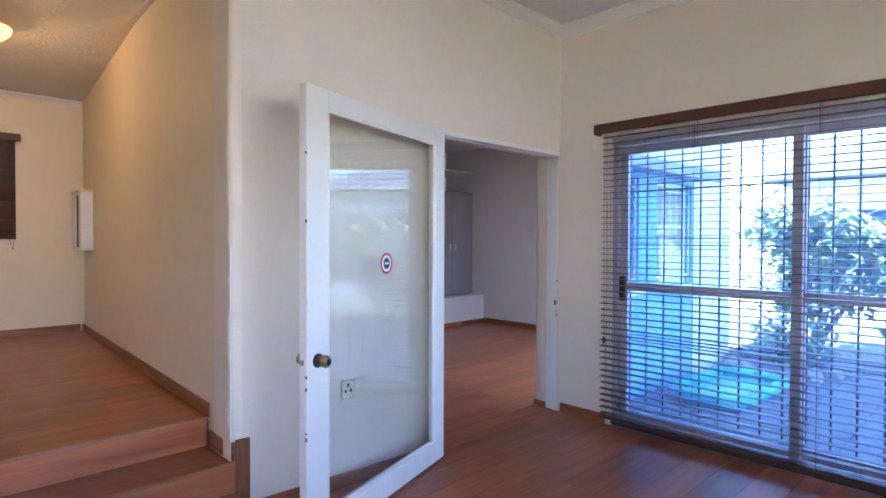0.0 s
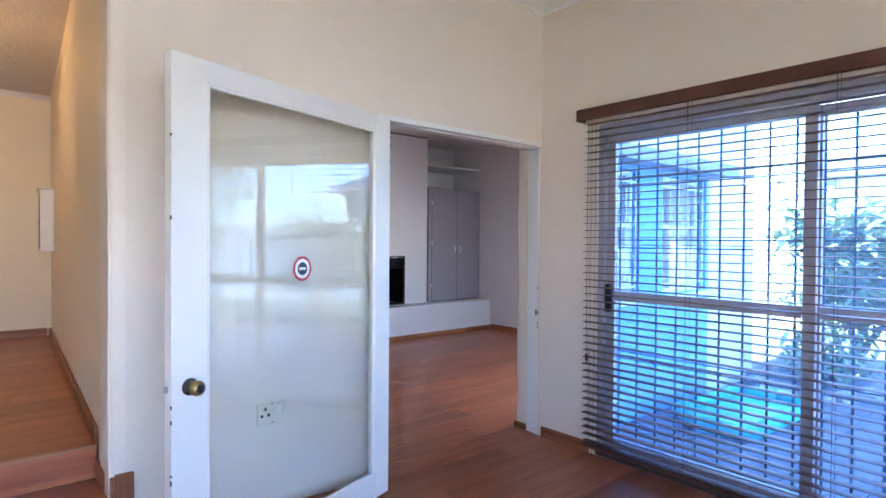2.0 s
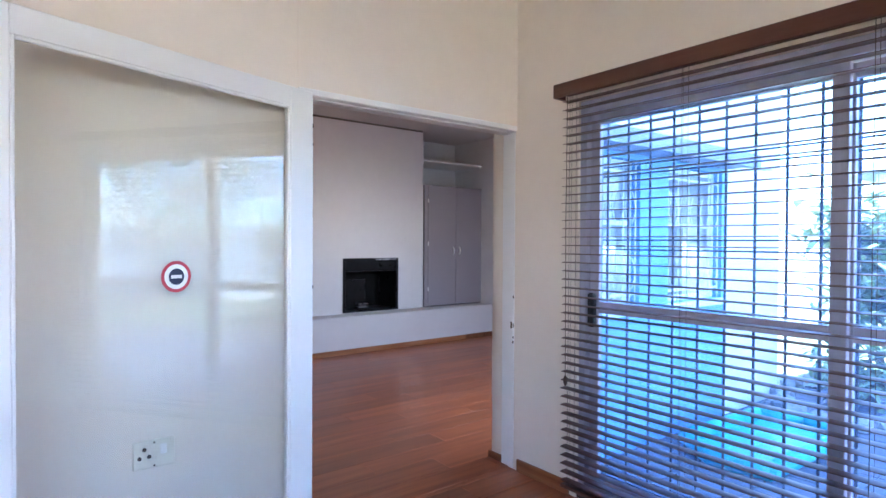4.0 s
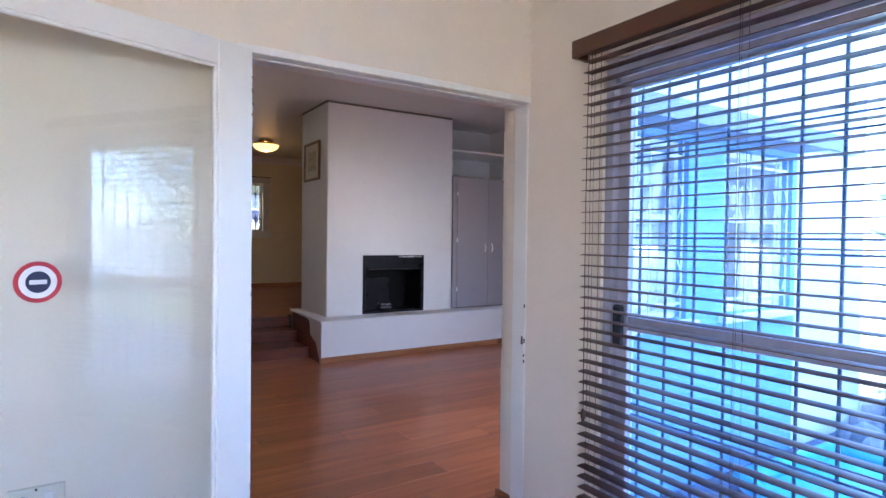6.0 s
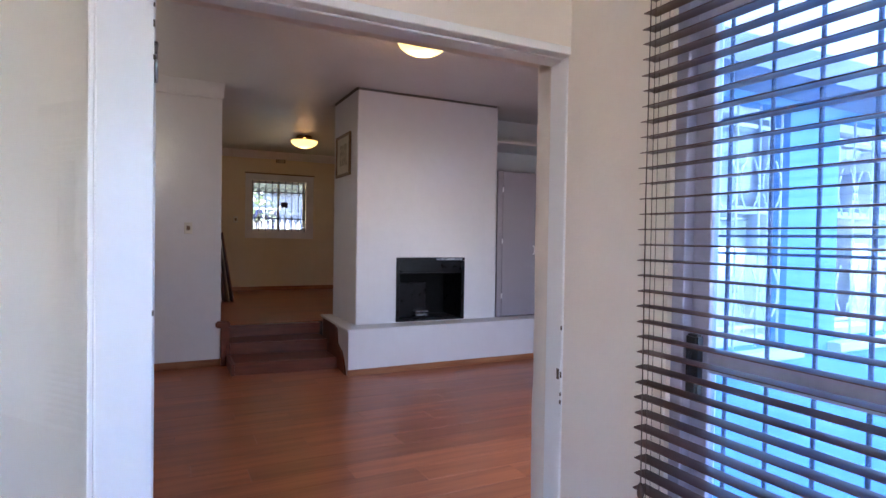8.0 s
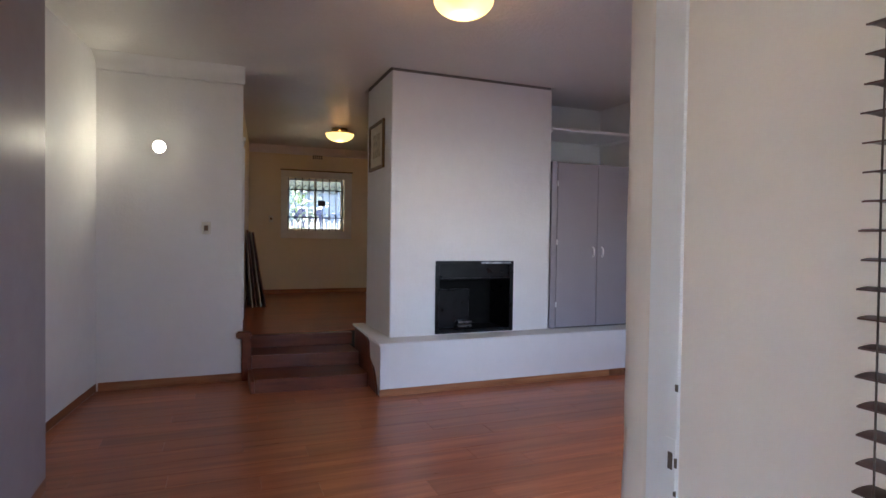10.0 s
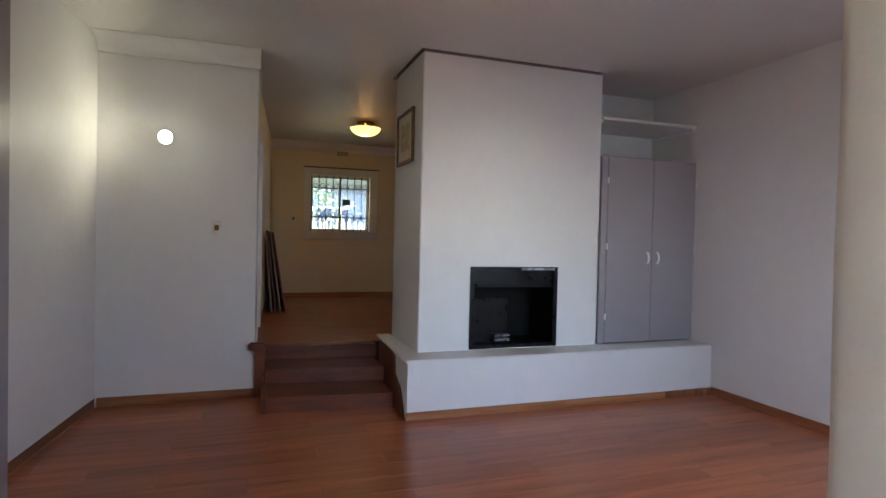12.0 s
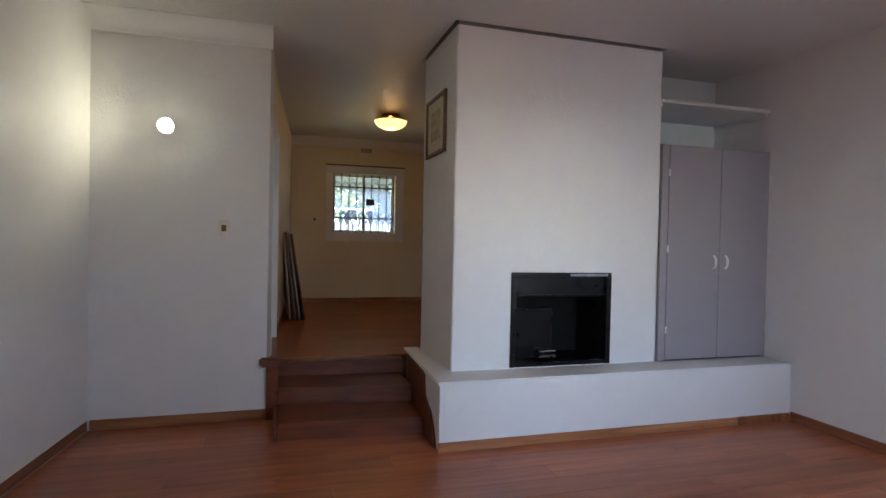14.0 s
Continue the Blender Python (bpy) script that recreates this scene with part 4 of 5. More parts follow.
# ---- framed picture on the chimney's side ----
def picture():
    p = thing("framed_picture", pose(CH_X0, 7.22, 2.01), "old framed print in a dark wooden frame on white plaster", "picture")
    y0, y1, z0, z1, x = 6.975, 7.50, 2.035, 2.495, CH_X0 - 0.002
    w, tk = 0.03, 0.024
    part("frame_rail", boxed((x - tk, y0, z0), (x, y1, z0 + w), 0.004), FRAMEWOOD, p)
    part("frame_rail", boxed((x - tk, y0, z1 - w), (x, y1, z1), 0.004), FRAMEWOOD, p)
    part("frame_stile", boxed((x - tk, y0, z0 + w + 0.0005), (x, y0 + w, z1 - w - 0.0005), 0.004), FRAMEWOOD, p)
    part("frame_stile", boxed((x - tk, y1 - w, z0 + w + 0.0005), (x, y1, z1 - w - 0.0005), 0.004), FRAMEWOOD, p)
    part("mount", boxed((x - 0.010, y0 + w, z0 + w), (x - 0.004, y1 - w, z1 - w)), MOUNT, p)
    part("print", boxed((x - 0.0125, y0 + 0.13, z0 + 0.12), (x - 0.0105, y1 - 0.13, z1 - 0.11)), PRINT, p, "faded brown print")


picture()


# ---- ceiling bowl lights ----
def bowl_light(x, y, z, r, label, power=0.5, colour=(1.0, 0.60, 0.24)):
    f = thing("ceiling_light", pose(x, y, z), label, "ceiling light", "amber bowl ceiling lights")
    bm = B()
    lathe(bm, [(0.0, -0.001), (r * 0.55, -0.001), (r * 0.58, -0.02), (r * 0.5, -0.03), (0.0, -0.03)], (0, 0, 0), "z", 32)
    part("ceiling_plate", bm, BRASS, f, local=True)
    bm = B()
    prof = [(r, -0.072)]
    for i in range(1, 9):
        a = math.pi / 2 * i / 8
        prof.append((r * math.cos(a) if i < 8 else 0.0, -0.072 - 0.113 * math.sin(a)))
    lathe(bm, [(r * 0.96, -0.072)] + prof, (0, 0, 0), "z", 40)
    part("glass_bowl", bm, BOWL, f, "glowing amber marbled glass bowl", local=True)
    bm = B()
    lathe(bm, [(r + 0.004, -0.067), (r + 0.006, -0.073), (r + 0.001, -0.079), (r - 0.006, -0.073)], (0, 0, 0), "z", 40)
    part("rim", bm, BRASS, f, local=True)
    for i in range(3):
        a = 2.094 * i + 0.4
        bm = B()
        rod(bm, (r * 0.97 * math.cos(a), r * 0.97 * math.sin(a), -0.084), (r * 0.55 * math.cos(a), r * 0.55 * math.sin(a), -0.012), 0.005, 8)
        part("clip", bm, BRASS, f, local=True)
    lamp = new("bulb", bpy.data.lights.new("bulb", "POINT"))
    lamp.data.energy, lamp.data.color, lamp.data.shadow_soft_size = power, colour, 0.06
    lamp.parent = f
    lamp.matrix_basis = pose(0, 0, -0.215)
    # light that leaves the open top of the bowl towards the ceiling
    upper = new("bulb", bpy.data.lights.new("bulb", "POINT"))
    upper.data.energy, upper.data.color, upper.data.shadow_soft_size = power * 0.3, colour, 0.02
    upper.parent = f
    upper.matrix_basis = pose(0, 0, -0.06)
    return f


bowl_light(4.31, 5.0, B_CEIL, 0.185, "lit amber glass bowl light on the lounge ceiling", 0.30)
bowl_light(4.53, 9.88, B_CEIL, 0.20, "lit amber glass bowl light on the back room ceiling", 0.14, (1.0, 0.48, 0.15))
bowl_light(0.50, 5.02, 2.855, 0.19, "lit amber glass bowl light on the dining ceiling", 1.0)


# ---- wall sconce and electric plates ----
def sconce():
    s = thing("wall_light", pose(2.446, NIB_Y, 2.13), "lit round white globe light on the return wall", "wall light")
    bm = B()
    lathe(bm, [(0.0, 0.0), (0.034, 0.0), (0.034, -0.012), (0.024, -0.016), (0.024, -0.066), (0.048, -0.092), (0.0525, -0.114), (0.0485, -0.114), (0.043, -0.094), (0.0, -0.08)], (2.446, NIB_Y - 0.001, 2.13), "y", 24)
    part("base", bm, PLASTIC, s)
    bm = B()
    bmesh.ops.create_uvsphere(bm, u_segments=28, v_segments=18, radius=0.052, matrix=Matrix.Translation((2.446, NIB_Y - 0.136, 2.134)))
    for f in bm.faces:
        f.smooth = True
    part("globe", bm, BULB, s, "glowing white globe")
    # the reflector bulb throws its light away from the wall and towards the side wall
    lamp = new("bulb", bpy.data.lights.new("bulb", "SPOT"))
    lamp.data.energy, lamp.data.color, lamp.data.shadow_soft_size = SCONCE_POWER, (1.0, 0.97, 0.66), 0.05
    lamp.data.spot_size, lamp.data.spot_blend = radians(150), 0.6
    lamp.matrix_world = look((2.446, NIB_Y - 0.20, 2.134), (1.70, NIB_Y - 0.60, 2.22))


sconce()


def plate(name, x, y, z, w, h, normal, label, cat, dark=True):
    """A wall plate facing -y, with a rocker."""
    p = thing(name, pose(x, y, z), label, cat)
    part("cover", boxed((x - w / 2, y - 0.009, z - h / 2), (x + w / 2, y - 0.0005, z + h / 2), 0.003), PLASTIC, p)
    part("rocker", boxed((x - w * 0.22, y - 0.013, z - h * 0.2), (x + w * 0.22, y - 0.0092, z + h * 0.2), 0.002), FRAMEWOOD if dark else PLASTIC, p)
    return p


plate("light_switch", 2.822, NIB_Y, 1.434, 0.075, 0.115, -1, "ivory plastic light switch with a brown rocker", "switch")
plate("light_switch", 3.76, FAR_Y, 1.65, 0.075, 0.115, -1, "ivory plastic light switch in the back room", "switch")


def socket():
    x, y, z = 1.945, 2.829, 0.54
    p = thing("wall_socket", pose(x, y, z), "white double wall socket behind the glass door", "socket")
    part("cover", boxed((x - 0.075, y - 0.01, z - 0.055), (x + 0.075, y - 0.0005, z + 0.055), 0.004), PLASTIC, p)
    for dx, dz, r in ((-0.035, 0.022, 0.008), (-0.052, -0.01, 0.008), (-0.018, -0.008, 0.008), (0.0, 0.045, 0.004), (0.0, -0.045, 0.004)):
        bm = B()
        lathe(bm, [(r, 0.0), (r, -0.002)], (x + dx, y - 0.0102, z + dz), "y", 12)
        part("pin_hole", bm, BLACK, p)
    part("rocker", boxed((x + 0.02, y - 0.014, z - 0.005), (x + 0.045, y - 0.0102, z + 0.035), 0.002), HANDLE, p)


socket()


# ---- wall heater box in the dining corner ----
def panel_box():
    p = thing("wall_cabinet", pose(1.36, 6.0, 1.26), "slim white wall box with a dark side slot", "wall box")
    bm = B()
    prism(bm, [(1.318, 6.22), (1.418, 6.215), (1.440, 6.66), (1.340, 6.665)], 1.262, 1.80, 0.006)
    part("casing", bm, GLOSSWHITE, p)
    bm = B()
    prism(bm, [(1.3215, 6.33), (1.3265, 6.33), (1.3310, 6.42), (1.3260, 6.42)], 1.29, 1.78)
    part("slot", bm, BLACK, p, "dark upright slot")
    bm = B()
    prism(bm, [(1.303, 6.21), (1.420, 6.205), (1.442, 6.67), (1.327, 6.675)], 1.801, 1.822, 0.004)
    part("lid", bm, PLASTIC, p)


panel_box()


# ---- dining window with a closed blind ----
def dining_window():
    w = thing("window_1", pose(0.25, 6.65, 1.4), "small dining window behind a closed dark blind", "window", kind="structure")
    for lo, hi in (((-0.35, 6.80, 1.40), (0.86, 6.85, 1.45)), ((-0.35, 6.80, 2.19), (0.86, 6.85, 2.24)), ((-0.35, 6.80, 1.4505), (-0.30, 6.85, 2.1895)), ((0.81, 6.80, 1.4505), (0.86, 6.85, 2.1895))):
        part("window_frame", boxed(lo, hi, 0.003), ALU, w)
    g = part("pane", boxed((-0.305, 6.82, 1.445), (0.815, 6.826, 2.195)), GLASS, w)
    g.visible_shadow = False


dining_window()


def dining_blind():
    bl = thing("closed_blind", pose(0.25, 6.70, 2.3), "dark brown wooden blind with closed slats", "blind")
    part("pelmet", boxed((-0.5, 6.665, 2.265), (0.94, 6.683, 2.332), 0.003), BLIND_X, bl)
    part("headrail", boxed((-0.45, 6.686, 2.262), (0.905, 6.727, 2.30)), BLIND_X, bl)
    proto = mesh_of("slat", boxed((-0.7, -0.0015, -0.025), (0.65, 0.0015, 0.025), 0.0007), BLIND_X)
    z = 2.235
    while z > 1.39:
        s = new("slat", proto)
        s.parent = bl
        s.matrix_basis = pose(0.0, 0.005, z - 2.3, 16)
        z -= 0.042
    part("bottom_rail", boxed((-0.45, 6.692, 1.362), (0.90, 6.718, 1.382), 0.003), BLIND_X, bl)
    for x in (-0.3, 0.3, 0.85):
        bm = B()
        rod(bm, (x, 6.688, 1.36), (x, 6.688, 2.27), 0.0015, 5)
        part("cord", bm, CORD, bl)
    bm = B()
    tube(bm, [(0.85, 6.687, 1.36), (0.862, 6.686, 1.30), (0.872, 6.686, 1.27), (0.88, 6.686, 1.31), (0.88, 6.687, 1.37)], 0.0018, 5)
    part("pull_cord", bm, CORD, bl)


dining_blind()


# ---- back room: window with expanding security gate, vent, boards, door ----
def back_window():
    a, b, c, d = HW
    w = thing("window_2", pose((a + b) / 2, FAR_Y, c), "white framed window with a security trellis", "window", kind="structure")
    y = FAR_Y
    for lo, hi in (((a - 0.115, y - 0.02, c - 0.135), (b + 0.14, y - 0.001, c - 0.001)), ((a - 0.115, y - 0.02, d + 0.001), (b + 0.14, y - 0.001, d + 0.12)), ((a - 0.115, y - 0.02, c - 0.0005), (a - 0.001, y - 0.001, d + 0.0005)), ((b + 0.001, y - 0.02, c - 0.0005), (b + 0.14, y - 0.001, d + 0.0005))):
        part("surround", boxed(lo, hi, 0.004), CORNICE, w, "white painted window surround")
    part("rail", boxed((a - 0.13, y - 0.045, d + 0.115), (b + 0.15, y - 0.0205, d + 0.135), 0.003), FRAMEWOOD, w, "thin dark rail")
    for lo, hi in (((a, y + 0.10, c), (b, y + 0.14, c + 0.04)), ((a, y + 0.10, d - 0.04), (b, y + 0.14, d)), ((a, y + 0.10, c + 0.0405), (a + 0.04, y + 0.14, d - 0.0405)), ((b - 0.04, y + 0.10, c + 0.0405), (b, y + 0.14, d - 0.0405)), (((a + b) / 2 - 0.02, y + 0.10, c + 0.0405), ((a + b) / 2 + 0.02, y + 0.14, d - 0.0405))):
        part("window_frame", boxed(lo, hi, 0.003), CORNICE, w)
    g = part("pane", boxed((a + 0.035, y + 0.118, c + 0.035), (b - 0.035, y + 0.124, d - 0.035)), GLASS, w)
    g.visible_shadow = False


back_window()


def trellis():
    a, b, c, d = HW
    y = FAR_Y + 0.05
    t = thing("security_trellis", pose((a + b) / 2, y, c), "dark folding security trellis across the window", "security gate")
    n = 8
    step = (b - a - 0.024) / n
    for i in range(n + 1):
        x = a + 0.012 + step * i
        part("upright", boxed((x - 0.007, y - 0.006, c + 0.002), (x + 0.007, y + 0.006, d - 0.002)), STEELBAR, t)
    for z in (c + 0.235, d - 0.205):
        for i in range(n):
            x = a + 0.012 + step * i
            for s in (1, -1):
                bm = B()
                pts = [(x + step * k / 6, y - 0.011 - 0.003 * s, z + s * 0.075 * math.sin(math.pi * k / 6)) for k in range(7)]
                tube(bm, pts, 0.0055, 5)
                part("lattice_strap", bm, STEELBAR, t)
        part("runner", boxed((a + 0.003, y + 0.0065, z - 0.011), (b - 0.003, y + 0.014, z + 0.011)), STEELBAR, t)
    part("lock_box", boxed((a + 0.52, y - 0.03, c + 0.44), (a + 0.65, y - 0.018, c + 0.54), 0.004), BLACK, t, "black lock box")


trellis()


def air_vent():
    v = thing("air_vent", pose(4.54, FAR_Y, 2.75), "small cream louvred air vent in the wall", "vent")
    part("frame", boxed((4.442, FAR_Y - 0.010, 2.705), (4.642, FAR_Y - 0.0005, 2.795), 0.003), WARM, v)
    for i in range(5):
        for k in range(2):
            part("slot", boxed((4.457 + i * 0.036, FAR_Y - 0.012, 2.718 + k * 0.036), (4.477 + i * 0.036, FAR_Y - 0.0102, 2.746 + k * 0.036)), GAP, v)


air_vent()


def loose_boards():
    rnd = random.Random(2)
    for i, (dx, w, h, m, lab) in enumerate(((0.0, 0.62, 1.06, BOARDBACK, "pale backed spare laminate board leaning on the wall"), (0.055, 0.50, 1.08, BOARD, "brown spare board leaning on the wall"), (0.115, 0.55, 1.07, BOARDBACK, "thin pale edged board leaning on the wall"), (0.17, 0.62, 1.06, BOARD, "brown laminate board leaning in front of the others"))):
        bm = B()
        box(bm, (0, -w / 2, 0), (0.014, w / 2, h), 0.0015)
        ob = solid("spare_board", bm, m, lab, "board", group="spare boards")
        ob.matrix_basis = pose(3.355 + dx * 1.0, 10.38 + rnd.uniform(-0.03, 0.03), HALL_Z + 0.003, 0, -(5.0 + i * 1.4), 2.5)


loose_boards()


def hall_door():
    f = thing("door_3", pose(3.15, 8.5, HALL_Z), "white door frame with a closed white side door", "door", kind="structure")
    z = HALL_Z
    for y, x in ((8.05, 3.12), (8.905, 3.165)):
        part("jamb", boxed((x - 0.09, y, z), (x + 0.048, y + 0.045, z + 2.04), 0.003), GLOSSWHITE, f)
    part("head", boxed((3.03, 8.096, z + 2.0), (3.19, 8.904, z + 2.04), 0.003), GLOSSWHITE, f)
    leaf = part("door_leaf", boxed((3.05, 8.097, z + 0.01), (3.09, 8.903, z + 1.998), 0.002), CORNICE, f)
    bm = B()
    rod(bm, (3.091, 8.18, z + 1.0), (3.14, 8.18, z + 1.0), 0.009, 10)
    rod(bm, (3.135, 8.172, z + 1.0), (3.135, 8.29, z + 1.0), 0.008, 10)
    part("handle", bm, BRUSHED, leaf)


hall_door()


# ---- outdoors ----
bm = B()
box(bm, (-300, -300, -0.35), (300, 300, -0.16))
tagged(new("ground", mesh_of("ground", bm, GRASS)), "dry green lawn and ground round the house", "ground", kind="structure")
setting("pavement_patio", boxed((SLIDE_X + 0.2, -6.0, -0.16), (8.2, 2.68, -0.075)), GAP, "grey patio paving outside the sliding door", "patio")


def lounge_windows():
    for i, (a, b) in enumerate(WINS):
        w = thing("window_%d" % (i + 3), pose((a + b) / 2, WALL_Y0, WIN_Z0), "white steel lounge window with ornamental burglar bars", "window", kind="structure")
        y = WALL_Y0 - 0.03
        for lo, hi in (((a, y, WIN_Z0), (b, y + 0.04, WIN_Z0 + 0.04)), ((a, y, WIN_Z1 - 0.04), (b, y + 0.04, WIN_Z1)), ((a, y, WIN_Z0 + 0.0405), (a + 0.04, y + 0.04, WIN_Z1 - 0.0405)), ((b - 0.04, y, WIN_Z0 + 0.0405), (b, y + 0.04, WIN_Z1 - 0.0405)), ((a + 0.0405, y, 1.5), (b - 0.0405, y + 0.04, 1.53))):
            part("window_frame", boxed(lo, hi, 0.003), WHITEBAR, w)
        g = part("pane", boxed((a + 0.035, y + 0.017, WIN_Z0 + 0.035), (b - 0.035, y + 0.023, WIN_Z1 - 0.035)), GLASS, w)
        g.visible_shadow = False
        part("window_sill", boxed((a - 0.05, WALL_Y0 - 0.16, WIN_Z0 - 0.045), (b + 0.05, WALL_Y0 - 0.031, WIN_Z0 - 0.001), 0.004), PLASTER, w)
        n = max(4, round((b - a) / 0.15))
        bars = thing("window_bars", pose((a + b) / 2, WALL_Y0 - 0.07, WIN_Z0), "white ornamental burglar bars on the lounge window", "burglar bars")
        yb = WALL_Y0 - 0.075
        for k in range(n + 1):
            x = a + 0.02 + (b - a - 0.04) * k / n
            bm = B()
            rod(bm, (x, yb, WIN_Z0 + 0.002), (x, yb, WIN_Z1 - 0.002), 0.006, 6)
            part("bar", bm, WHITEBAR, bars)
        st = (b - a - 0.04) / n
        for k in range(n):
            x = a + 0.02 + st * k
            for zz in (1.62, 1.16):
                for s in (1, -1):
                    bm = B()
                    tube(bm, [(x + st / 2 + s * (st / 2 - 0.010 - 0.042 * (1 - math.sin(math.pi * j / 6))), yb - 0.008, zz - 0.11 + 0.22 * j / 6) for j in range(7)], 0.0045, 5)
                    part("scroll", bm, WHITEBAR, bars)
        for zz in (WIN_Z0 + 0.09, WIN_Z1 - 0.09):
            part("crossbar", boxed((a + 0.003, yb + 0.0062, zz - 0.008), (b - 0.003, yb + 0.012, zz + 0.008)), WHITEBAR, bars)


lounge_windows()


def net_curtain():
    c = thing("net_curtain", pose(4.79, WALL_Y0 + 0.09, 1.5), "white half curtain in the lounge window", "curtain")
    bm = B()
    n = 60
    front, back = [], []
    for i in range(n + 1):
        x = 4.44 + 0.59 * i / n
        y = WALL_Y0 + 0.09 + 0.014 * math.sin(i * 1.05) + 0.004 * math.sin(i * 2.3)
        front.append([bm.verts.new((x, y, z)) for z in (0.95, 1.2, 1.47)])
        back.append([bm.verts.new((x, y + 0.0015, z)) for z in (0.95, 1.2, 1.47)])
    for i in range(n):
        for k in range(2):
            for s in (front, back):
                f = bm.faces.new((s[i][k], s[i + 1][k], s[i + 1][k + 1], s[i][k + 1]))
                f.smooth = True
    part("cloth", bm, CURTAIN, c)
    bm = B()
    rod(bm, (4.425, WALL_Y0 + 0.09, 1.48), (5.045, WALL_Y0 + 0.09, 1.48), 0.006, 8)
    part("rod", bm, WHITEBAR, c)


net_curtain()
# eave over the patio side
eave = thing("house_roof", pose(5.6, 2.5, 2.5), "low roof edge with grey fascia above the lounge windows", "roof", kind="structure")
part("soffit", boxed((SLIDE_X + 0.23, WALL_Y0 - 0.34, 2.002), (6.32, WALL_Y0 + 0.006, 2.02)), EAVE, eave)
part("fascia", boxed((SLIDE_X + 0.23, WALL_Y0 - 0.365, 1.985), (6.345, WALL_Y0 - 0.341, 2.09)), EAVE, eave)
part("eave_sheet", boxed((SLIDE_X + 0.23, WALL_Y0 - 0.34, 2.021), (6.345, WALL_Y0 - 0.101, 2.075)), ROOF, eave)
# white pier and upper wall stand in for blown-out brightness round the blue wall
part("corner_pier", boxed((6.301, WALL_Y0 - 0.10, -0.15), (RIGHT_X + 0.24, WALL_Y0 + 0.008, 2.0)), PLASTER, eave, "corner of the house, white for the glare beside the blue wall")
part("roof_slab", boxed((SLIDE_X + 0.25, WALL_Y0 - 0.60, 3.21), (RIGHT_X + 0.6, 12.3, 3.45)), ROOF, eave)
part("roof_slab", boxed((-3.6, -2.9, 3.21), (SLIDE_X + 0.249, 12.3, 3.45)), ROOF, eave)
# drawn out far to keep sun and sky off the back window
part("veranda_roof", boxed((1.0, 12.13, 2.62), (8.2, 17.6, 2.72)), ROOF, eave, "flat roof of the back veranda")
part("upper_wall", boxed((SLIDE_X + 0.23, WALL_Y0 - 0.10, 2.0765), (RIGHT_X + 0.24, WALL_Y0 + 0.008, 3.2)), PLASTER, eave)


def tub():
    t = thing("paddling_tub", pose(5.75, 2.15, -0.075), "turquoise plastic paddling tub on the patio", "tub")
    bm = B()
    prism(bm, [(5.15, 1.85), (6.25, 1.80), (6.42, 2.10), (6.30, 2.42), (5.30, 2.48), (5.08, 2.2)], -0.074, -0.03)
    part("base", bm, TURQ, t)
    pl = [(5.15, 1.85), (6.25, 1.80), (6.42, 2.10), (6.30, 2.42), (5.30, 2.48), (5.08, 2.2)]
    bm = B()
    for (x, y), (u, v) in zip(pl, pl[1:] + pl[:1]):
        rod(bm, (x, y, -0.0), (u, v, -0.0), 0.055, 10)
    for x, y in pl:
        bmesh.ops.create_uvsphere(bm, u_segments=10, v_segments=8, radius=0.055, matrix=Matrix.Translation((x, y, 0)))
    part("rim", bm, TURQ, t, "rounded turquoise rim")


tub()


def leafy_tree(x, y, z, height, spread, seed, leaves, size, label):
    rnd = random.Random(seed)
    t = thing("garden_tree", pose(x, y, z), label, "tree", "garden shrubs")
    bm = B()
    tips = []
    for k in range(4):
        a = 1.57 * k + rnd.uniform(-0.4, 0.4)
        p = Vector((x + 0.06 * math.cos(a), y + 0.06 * math.sin(a), z))
        r = 0.05
        dirn = Vector((math.cos(a) * 0.35, math.sin(a) * 0.35, 1)).normalized()
        for s in range(5):
            q = p + dirn * height * 0.17
            rod(bm, p, q, r, 7, r * 0.8)
            r *= 0.8
            p = q
            dirn = (dirn + Vector((rnd.uniform(-0.35, 0.35), rnd.uniform(-0.35, 0.35), 0.1))).normalized()
            if s > 0:
                e = p + Vector((rnd.uniform(-1, 1), rnd.uniform(-1, 1), rnd.uniform(0.1, 0.7))) * spread * 0.42
                rod(bm, p, e, r * 0.7, 6, r * 0.3)
                tips += [e, (p + e) / 2]
        tips.append(p)
    part("trunk", bm, BARK, t)
    verts, faces = [], []
    for i in range(leaves):
        c = rnd.choice(tips) + Vector((rnd.gauss(0, 1), rnd.gauss(0, 1), rnd.gauss(0, 0.8))) * spread * 0.17
        a, el = rnd.uniform(0, 6.28), rnd.uniform(-0.7, 0.7)
        d = Vector((math.cos(a) * math.cos(el), math.sin(a) * math.cos(el), math.sin(el)))
        w = d.cross(Vector((0, 0, 1))).normalized()
        n = w.cross(d)
        ln, wd = size * rnd.uniform(0.7, 1.25), size * 0.2
        b = len(verts)
        verts += [c, c + d * ln * 0.45 + w * wd + n * wd * 0.35, c + d * ln - n * wd * 0.4, c + d * ln * 0.45 - w * wd + n * wd * 0.35, c + d * ln * 0.5]
        faces += [(b, b + 1, b + 4), (b + 1, b + 2, b + 4), (b + 2, b + 3, b + 4), (b + 3, b, b + 4)]
    me = bpy.data.meshes.new("crown")
    root = t.matrix_basis.inverted()
    me.from_pydata([root @ v for v in verts], [], faces)
    me.materials.append(LEAF)
    cr = new("crown", me)
    cr.parent = t
    cr["label"] = "crown of long broad leaves"


